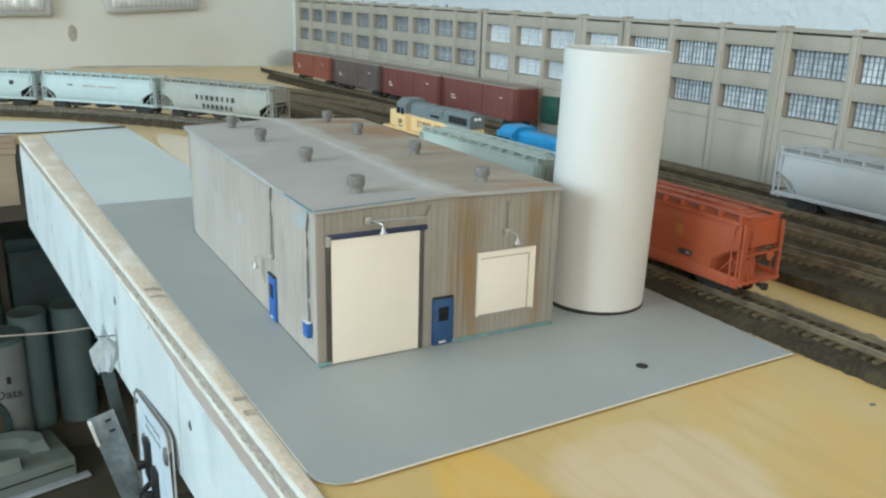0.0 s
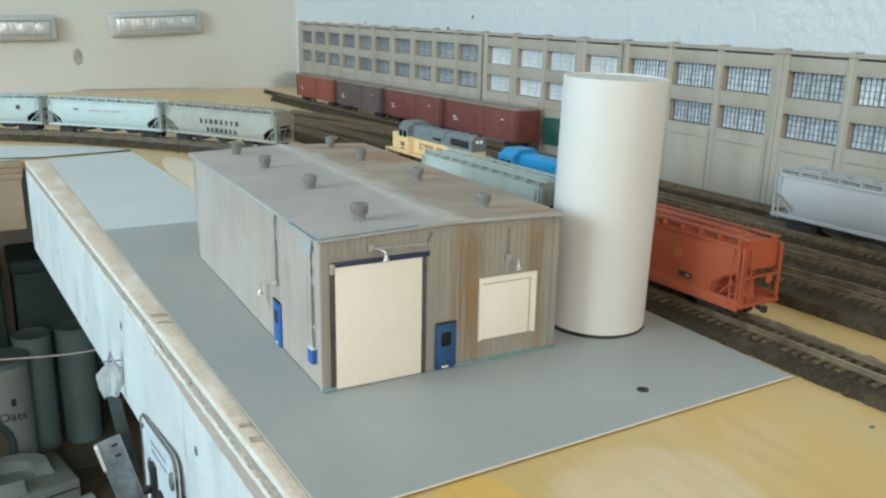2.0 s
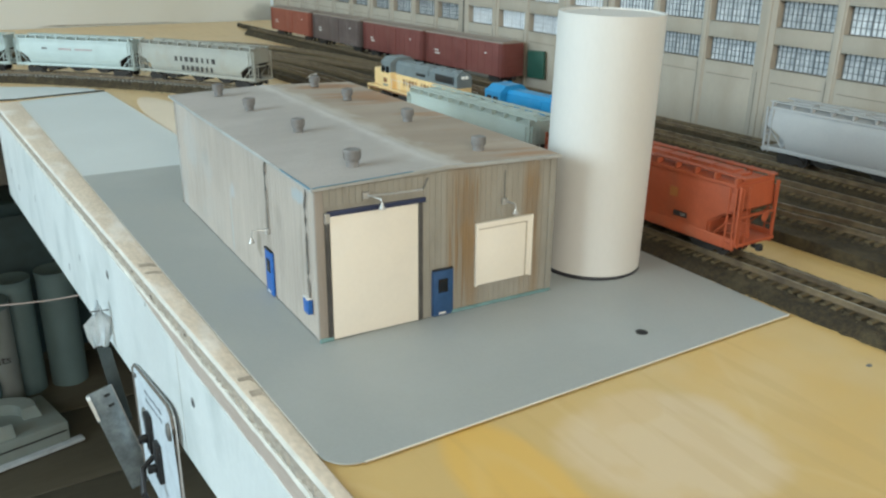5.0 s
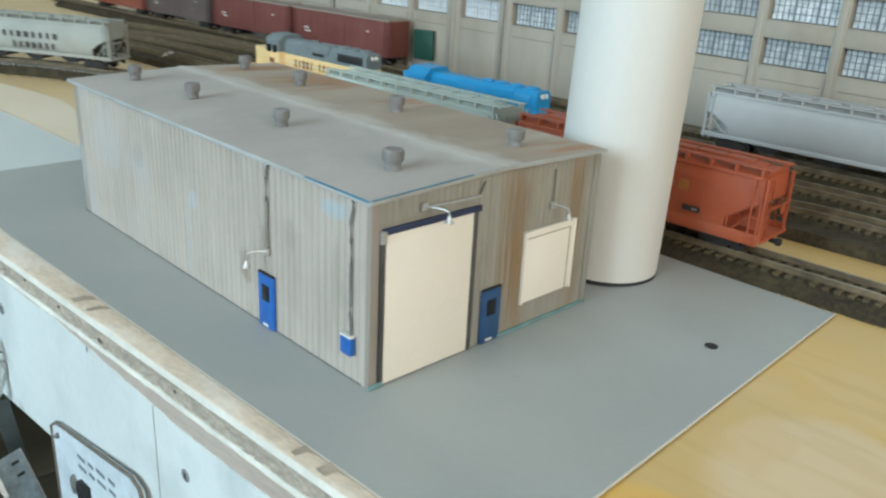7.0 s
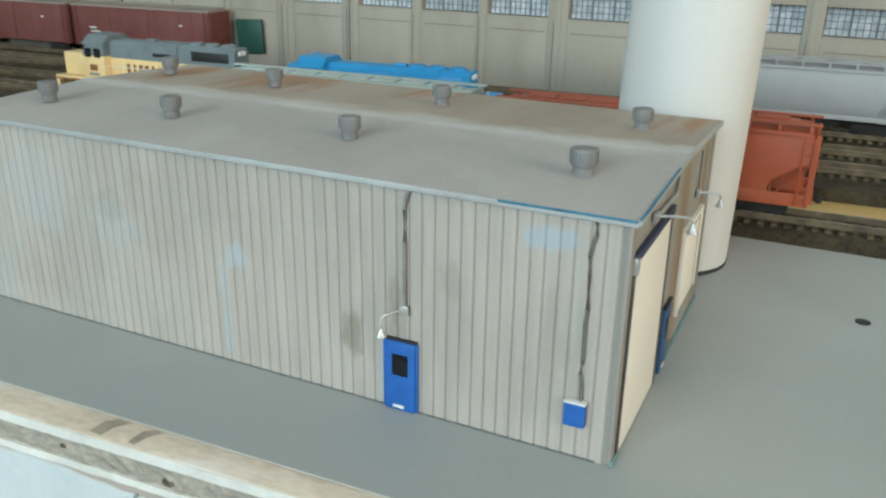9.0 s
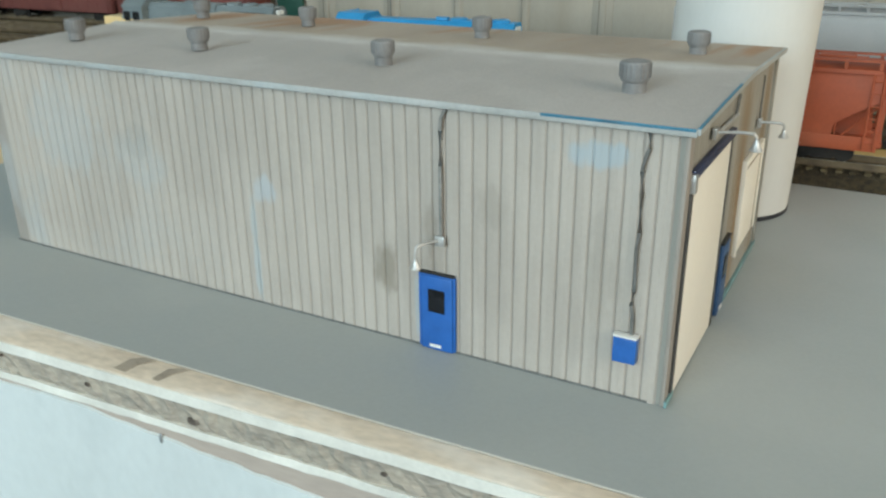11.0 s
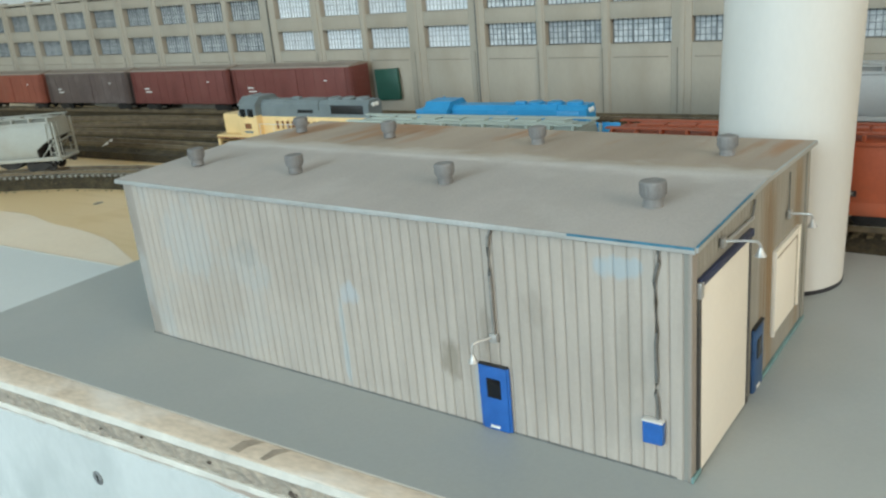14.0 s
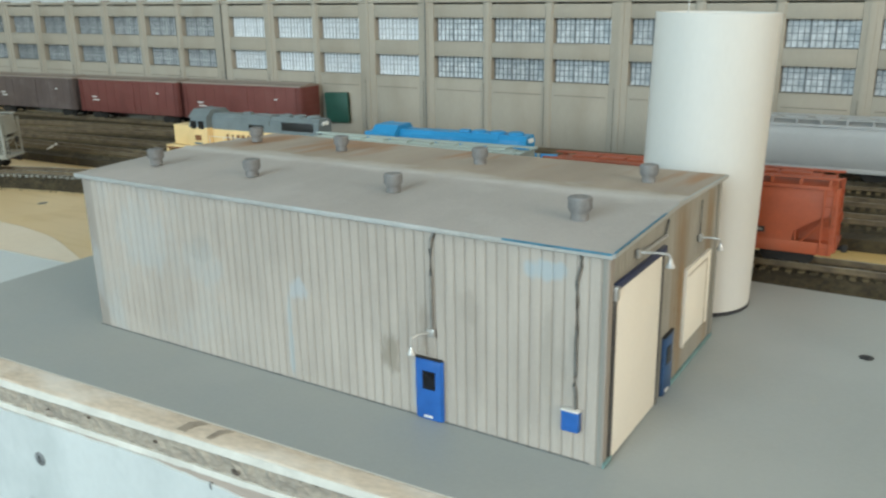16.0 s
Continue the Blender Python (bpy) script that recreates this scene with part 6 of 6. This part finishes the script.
# ---- things on and under the bench edge ----
STEEL = mat("galvanised_plate", (0.62, 0.68, 0.72), 0.6, metal=0.0, var=0.12, scale=60, fine=500, bump=0.1)
FOIL = mat("crumpled_clear_film", (0.82, 0.87, 0.89), 0.18, metal=0.0, var=0.08, scale=150, bump=0.2)
# under-bench colours are dulled and blued: the shade there is in the paint
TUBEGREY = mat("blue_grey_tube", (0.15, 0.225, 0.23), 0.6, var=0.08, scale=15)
CANWHITE = mat("shaded_off_white", (0.34, 0.38, 0.37), 0.6, var=0.08, scale=15, stain=(0.3, 0.3, 0.25), stain_scale=14, stain_amount=0.5)
TOOLCREAM = mat("shaded_cream_plastic", (0.27, 0.32, 0.30), 0.5, var=0.08, scale=20, stain=(0.25, 0.24, 0.2), stain_scale=25, stain_amount=0.4)
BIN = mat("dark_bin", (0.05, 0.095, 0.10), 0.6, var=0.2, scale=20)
CORD = mat("pinkish_cord", (0.62, 0.52, 0.48), 0.7, var=0.1, scale=200)
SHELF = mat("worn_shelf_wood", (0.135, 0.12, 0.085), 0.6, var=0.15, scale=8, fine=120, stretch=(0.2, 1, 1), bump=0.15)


def switch_plate():
    base = LAY @ Matrix.Translation((-0.0556, 0, 0))
    ob = thing("switch_plate", base, "worn galvanised metal plate with dark switches on the white board", "switch plate")
    bm = B(); prism(bm, [(0.1870, -0.0835), (0.1800, -0.0790), (0.0960, -0.0672), (0.0885, -0.0700), (0.0862, -0.0770), (0.0862, -0.165), (0.1870, -0.170)], -0.0012, 0.0008, "x")
    part("plate", bm, STEEL, ob)
    bm = B(); wire(bm, [(-0.0012, v, z) for v, z in ((0.1880, -0.168), (0.1874, -0.0838), (0.1800, -0.0786), (0.1400, -0.0730), (0.0960, -0.0668), (0.0885, -0.0694), (0.0858, -0.0770), (0.0858, -0.165))], 0.0010)
    part("rim", bm, RIM, ob, "bent dull metal rim")
    for v, z, r in ((0.1640, -0.1085, 0.0040), (0.0965, -0.0850, 0.0042), (0.1790, -0.0860, 0.0012)):
        bm = B(); lathe(bm, [(r, 0), (r * 0.9, 0.0016), (r * 0.4, 0.0022)], 14)
        part("bolt", bm, PIPE, ob, "dark bolt head", m=Matrix.Translation((-0.0012, v, z)) @ Matrix.Rotation(radians(-90), 4, "Y") @ Matrix.Diagonal((1.5, 0.9, 1, 1)))
    for v, z0, z1 in ((0.1500, -0.128, -0.100), (0.1320, -0.140, -0.112)):
        sw = part("switch", box(B(), -0.0045, -0.0011, v - 0.0052, v + 0.0052, z0, z1, 0.0008), BLACK, ob, "black rocker switch")
        part("lever", box(B(), -0.010, -0.004, v - 0.002, v + 0.002, z0 + 0.008, z0 + 0.013, 0.0008), BLACK, sw)
    for k, (v, w) in enumerate(((0.152, 0.010), (0.141, 0.007), (0.130, 0.011), (0.118, 0.008))):
        for r in range(2):
            z = -0.0865 + 0.13 * (0.152 - v) - 0.0062 * r
            part("engraving", box(B(), -0.00145, -0.0011, v - w * 0.42, v + w * 0.42, z - 0.0010, z + 0.0010), INKGREY, ob, "dark engraved bar")
    bm = B(); wire(bm, [(-0.004, 0.140, -0.126), (-0.012, 0.136, -0.130), (-0.015, 0.128, -0.142), (-0.010, 0.122, -0.160), (-0.006, 0.120, -0.185)], 0.0020)
    part("cable", bm, BLACK, ob, "black cable loop")


RIM = mat("dull_brown_rim", (0.22, 0.19, 0.16), 0.5, metal=0.3, var=0.2, scale=200)
INKGREY = mat("worn_grey_engraving", (0.20, 0.23, 0.26), 0.6, var=0.2, scale=300, bump=0)
switch_plate()


def hanging_film():
    """A folded piece of clear film with a flat strap below it, hung on a nail in the board."""
    ob = thing("hanging_film", LAY @ Matrix.Translation((-0.0640, 0.250, 0)), "crumpled clear plastic film hanging from the white board", "plastic film")
    for s, lean in ((-1, 0.004), (1, -0.002)):
        bm = B()
        rows = []
        for k, (w, z) in enumerate(((0.0008, -0.0570), (0.0032, -0.0655), (0.0105, -0.0760), (0.0085, -0.0850), (0.0050, -0.0930))):
            rows.append([bm.verts.new((s * w * q - 0.0004 * k, lean * (1 - abs(2 * q - 1)) + 0.0022 * math.sin(5 * q + k), z + 0.0016 * math.sin(4 * q + 2 * k))) for q in (0.0, 0.3, 0.62, 1.0)])
        for a, c in zip(rows, rows[1:]):
            for k in range(3):
                bm.faces.new((a[k], a[k + 1], c[k + 1], c[k]))
        bmesh.ops.solidify(bm, geom=bm.faces[:], thickness=0.0005)
        part("film", bm, FOIL, ob, "bright folded clear film", smooth=None)
    bm = B(); prism(bm, [(-0.0068, -0.086), (0.0022, -0.088), (0.0105, -0.150), (0.0015, -0.152)], -0.0154, -0.0146, "y")
    part("strap", bm, STRAP, ob, "flat dark glossy strap")
    bm = B(); tube(bm, (0.0070, 0.0, -0.0655), (-0.0065, -0.001, -0.0640), 0.0005)
    part("nail", bm, PIPE, ob)


STRAP = mat("dark_clear_strap", (0.09, 0.115, 0.12), 0.2, var=0.2, scale=60, bump=0)
hanging_film()


DULLSTEEL = mat("dull_blue_steel", (0.36, 0.42, 0.44), 0.35, metal=0.6, var=0.2, scale=120, fine=600, bump=0.1)


def bracket():
    """A slotted plate whose edge highlight is a white folded strip; it leans a little in the plane across the layout.
    """
    m = LAY @ Matrix.Translation((-0.0782, 0.200, -0.1010)) @ pose(0, 0, 0, 0, -14, 0)
    ob = thing("steel_bracket", m, "bent bright steel bracket with slots hanging below the board", "bracket")
    part("plate", box(B(), -0.0085, 0.0085, -0.0005, 0.0005, -0.085, 0.0, 0.0002), DULLSTEEL, ob)
    part("highlight_strip", prism(B(), [(-0.0092, -0.001), (-0.0068, -0.001), (-0.0072, -0.019), (-0.0092, -0.019)], -0.0062, 0.0003, "y"), INKWHITE, ob, "white folded strip painted as the highlight")
    part("edge_bead", box(B(), 0.0080, 0.0088, -0.0012, 0.0006, -0.085, 0.0, 0.0002), SILVER, ob, "pale bright edge")
    for z in (-0.006, -0.0145):
        part("slot", box(B(), 0.0012, 0.0052, -0.0009, 0.0009, z - 0.0009, z + 0.0009), BLACK, ob, "dark slot")


bracket()
bm = B(); wire(bm, [tuple(uv(-0.42 + 0.46 * q, 0.805 + 0.01 * q, -0.262 - 0.006 * math.sin(9 * q) - 0.004 * q)) for q in [i / 20 for i in range(21)]], 0.0011)
tagged(part("cord", bm, CORD), "thin pinkish cord strung below the bench", "cord")


def shelf():
    ob = thing("lower_shelf", LAY, "worn brown wooden shelf under the bench", "shelf")
    for k in range(4):
        v = 0.78 + 0.27 * k
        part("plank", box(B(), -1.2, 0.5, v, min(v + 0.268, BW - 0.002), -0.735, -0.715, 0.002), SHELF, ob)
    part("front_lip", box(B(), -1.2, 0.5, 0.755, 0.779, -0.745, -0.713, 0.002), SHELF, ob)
    for u, v, r, h, label in ((-0.052, 1.46, 0.036, 0.255, "tall blue grey cardboard tube standing on the shelf"), (0.030, 1.46, 0.037, 0.26, "tall blue grey cardboard tube beside its twin")):
        tube_ob = thing("cardboard_tube", LAY @ Matrix.Translation((u, v, -0.715)), label, "tube", "tubes on the shelf")
        bm = B(); lathe(bm, [(r, 0.0), (r, h - 0.006), (r * 0.97, h - 0.004)], 32)
        part("body", bm, TUBEGREY, tube_ob)
        bm = B(); lathe(bm, [(r + 0.001, h - 0.010), (r + 0.0013, h - 0.001), (r, h), (r * 0.9, h - 0.0015), (0.002, h - 0.0015)], 32)
        part("lid", bm, TUBEGREY, tube_ob)
    can = thing("oats_canister", LAY @ Matrix.Translation((-0.118, 1.40, -0.715)), "off-white round cereal canister with dark print", "canister")
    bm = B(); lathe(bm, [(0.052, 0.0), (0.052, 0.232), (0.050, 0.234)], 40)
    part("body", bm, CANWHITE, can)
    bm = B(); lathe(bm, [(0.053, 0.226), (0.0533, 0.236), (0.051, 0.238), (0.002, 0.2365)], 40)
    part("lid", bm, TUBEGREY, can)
    part("print", box(B(), 0.012, 0.020, -0.0530, -0.0500, 0.150, 0.164), INKDARK, can, "dark printed bar")
    lettering("lettering", "Oats", 0.026, INKDARK, can, Matrix.Translation((0.012, -0.0540, 0.128)) @ Matrix.Rotation(radians(90), 4, "X"), "dark printed word")
    for u, w, h in ((-0.17, 0.17, 0.36), (0.03, 0.2, 0.37), (0.24, 0.19, 0.34)):
        bin_ob = thing("storage_bin", LAY @ Matrix.Translation((u, 1.70, -0.715)), "dark storage bin at the back of the shelf", "bin", "bins on the shelf")
        part("body", box(B(), -w / 2 + 0.004, w / 2 - 0.004, -0.08, 0.08, 0.0, h - 0.03, 0.006), BIN, bin_ob)
        part("lid", box(B(), -w / 2, w / 2, -0.086, 0.086, h - 0.03, h, 0.006), BIN, bin_ob)
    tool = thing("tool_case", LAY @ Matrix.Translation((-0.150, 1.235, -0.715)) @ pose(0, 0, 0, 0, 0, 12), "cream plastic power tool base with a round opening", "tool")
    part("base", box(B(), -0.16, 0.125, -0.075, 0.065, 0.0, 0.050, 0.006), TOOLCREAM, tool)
    part("edge_plate", box(B(), -0.17, 0.145, -0.090, -0.070, 0.004, 0.010, 0.002), STEEL, tool, "thin metal fence")
    bm = B()
    seg = 28
    ring = []
    for i in range(seg + 1):
        a = math.pi * 1.65 * i / seg - 0.3
        ca, sa = math.cos(a), math.sin(a)
        ring.append([bm.verts.new((0.02 + r * ca * 1.25, -0.005 + r * sa, z)) for r, z in ((0.036, 0.048), (0.036, 0.072), (0.056, 0.076), (0.064, 0.048))])
    for a, b in zip(ring, ring[1:]):
        for k in range(4):
            bm.faces.new((a[k], a[(k + 1) % 4], b[(k + 1) % 4], b[k]))
    bm.faces.new(ring[0][::-1]); bm.faces.new(ring[-1])
    part("ring", bm, TOOLCREAM, tool, "open cream ring")
    part("knob", box(B(), -0.10, -0.055, -0.03, 0.01, 0.048, 0.078, 0.008), TUBEGREY, tool)
    part("groove", box(B(), -0.155, 0.12, -0.0758, -0.0745, 0.030, 0.033), BLACK, tool, "dark groove line")
    bag = thing("spool", LAY @ Matrix.Translation((-0.170, 1.335, -0.640)) @ pose(0, 0, 0, 70, 0, 12), "round dark spool leaning on the canister", "spool")
    bm = B(); lathe(bm, [(0.060, -0.014), (0.062, -0.012), (0.062, 0.012), (0.060, 0.014), (0.052, 0.0145), (0.050, 0.010), (0.004, 0.010)], 40)
    part("disc", bm, BIN, bag)
    bm = B(); lathe(bm, [(0.050, 0.0), (0.050, 0.0125), (0.046, 0.0135), (0.003, 0.0135)], 36)
    part("face", bm, SHELF, bag, "brown round face")


shelf()

# scraps on the plywood
for u, v, r, label in ((0.2123, -0.1551, 0.0012, "tiny dark screw hole in the plywood"), (0.18, 0.568, 0.0030, "small dark knot mark on the plywood")):
    bm = B(); lathe(bm, [(r, 0), (r * 0.8, 0.0004)], 12)
    tagged(part("ply_mark", bm, PIPE, None, m=LAY @ Matrix.Translation((u, v, -0.0021)) @ Matrix.Diagonal((1.6, 1, 1, 1))), label, "mark")
bm = B(); wire(bm, [tuple(uv(u, v, z)) for u, v, z in ((0.3245, 0.771, 0.004), (0.327, 0.767, 0.0075), (0.331, 0.762, 0.0112), (0.335, 0.763, 0.0122), (0.341, 0.769, 0.0118), (0.346, 0.776, 0.0110))], 0.0012)
tagged(part("wire_scrap", bm, INKWHITE), "white bent wire end beside the track", "wire")
SANDED = mat("pale_sanded_ply", (0.80, 0.68, 0.54), 0.6, var=0.05, scale=10, fine=260, bump=0.05, second=(0.76, 0.63, 0.48))
shore = [(0.0745, 0.378), (0.081, 0.384), (0.099, 0.426), (0.112, 0.46), (0.121, 0.505), (0.125, 0.55), (0.135, 0.595), (0.136, 0.63), (0.130, 0.68), (0.118, 0.74), (0.100, 0.775), (0.085, 0.74), (0.0745, 0.66)]
bm = B(); prism(bm, [(p[0], p[1]) for p in catmull(shore)], -0.0021, -0.0018, "z")
tagged(part("sanded_patch", bm, SANDED, None, m=LAY), "pale sanded patch of veneer beside the grey board", "patch")
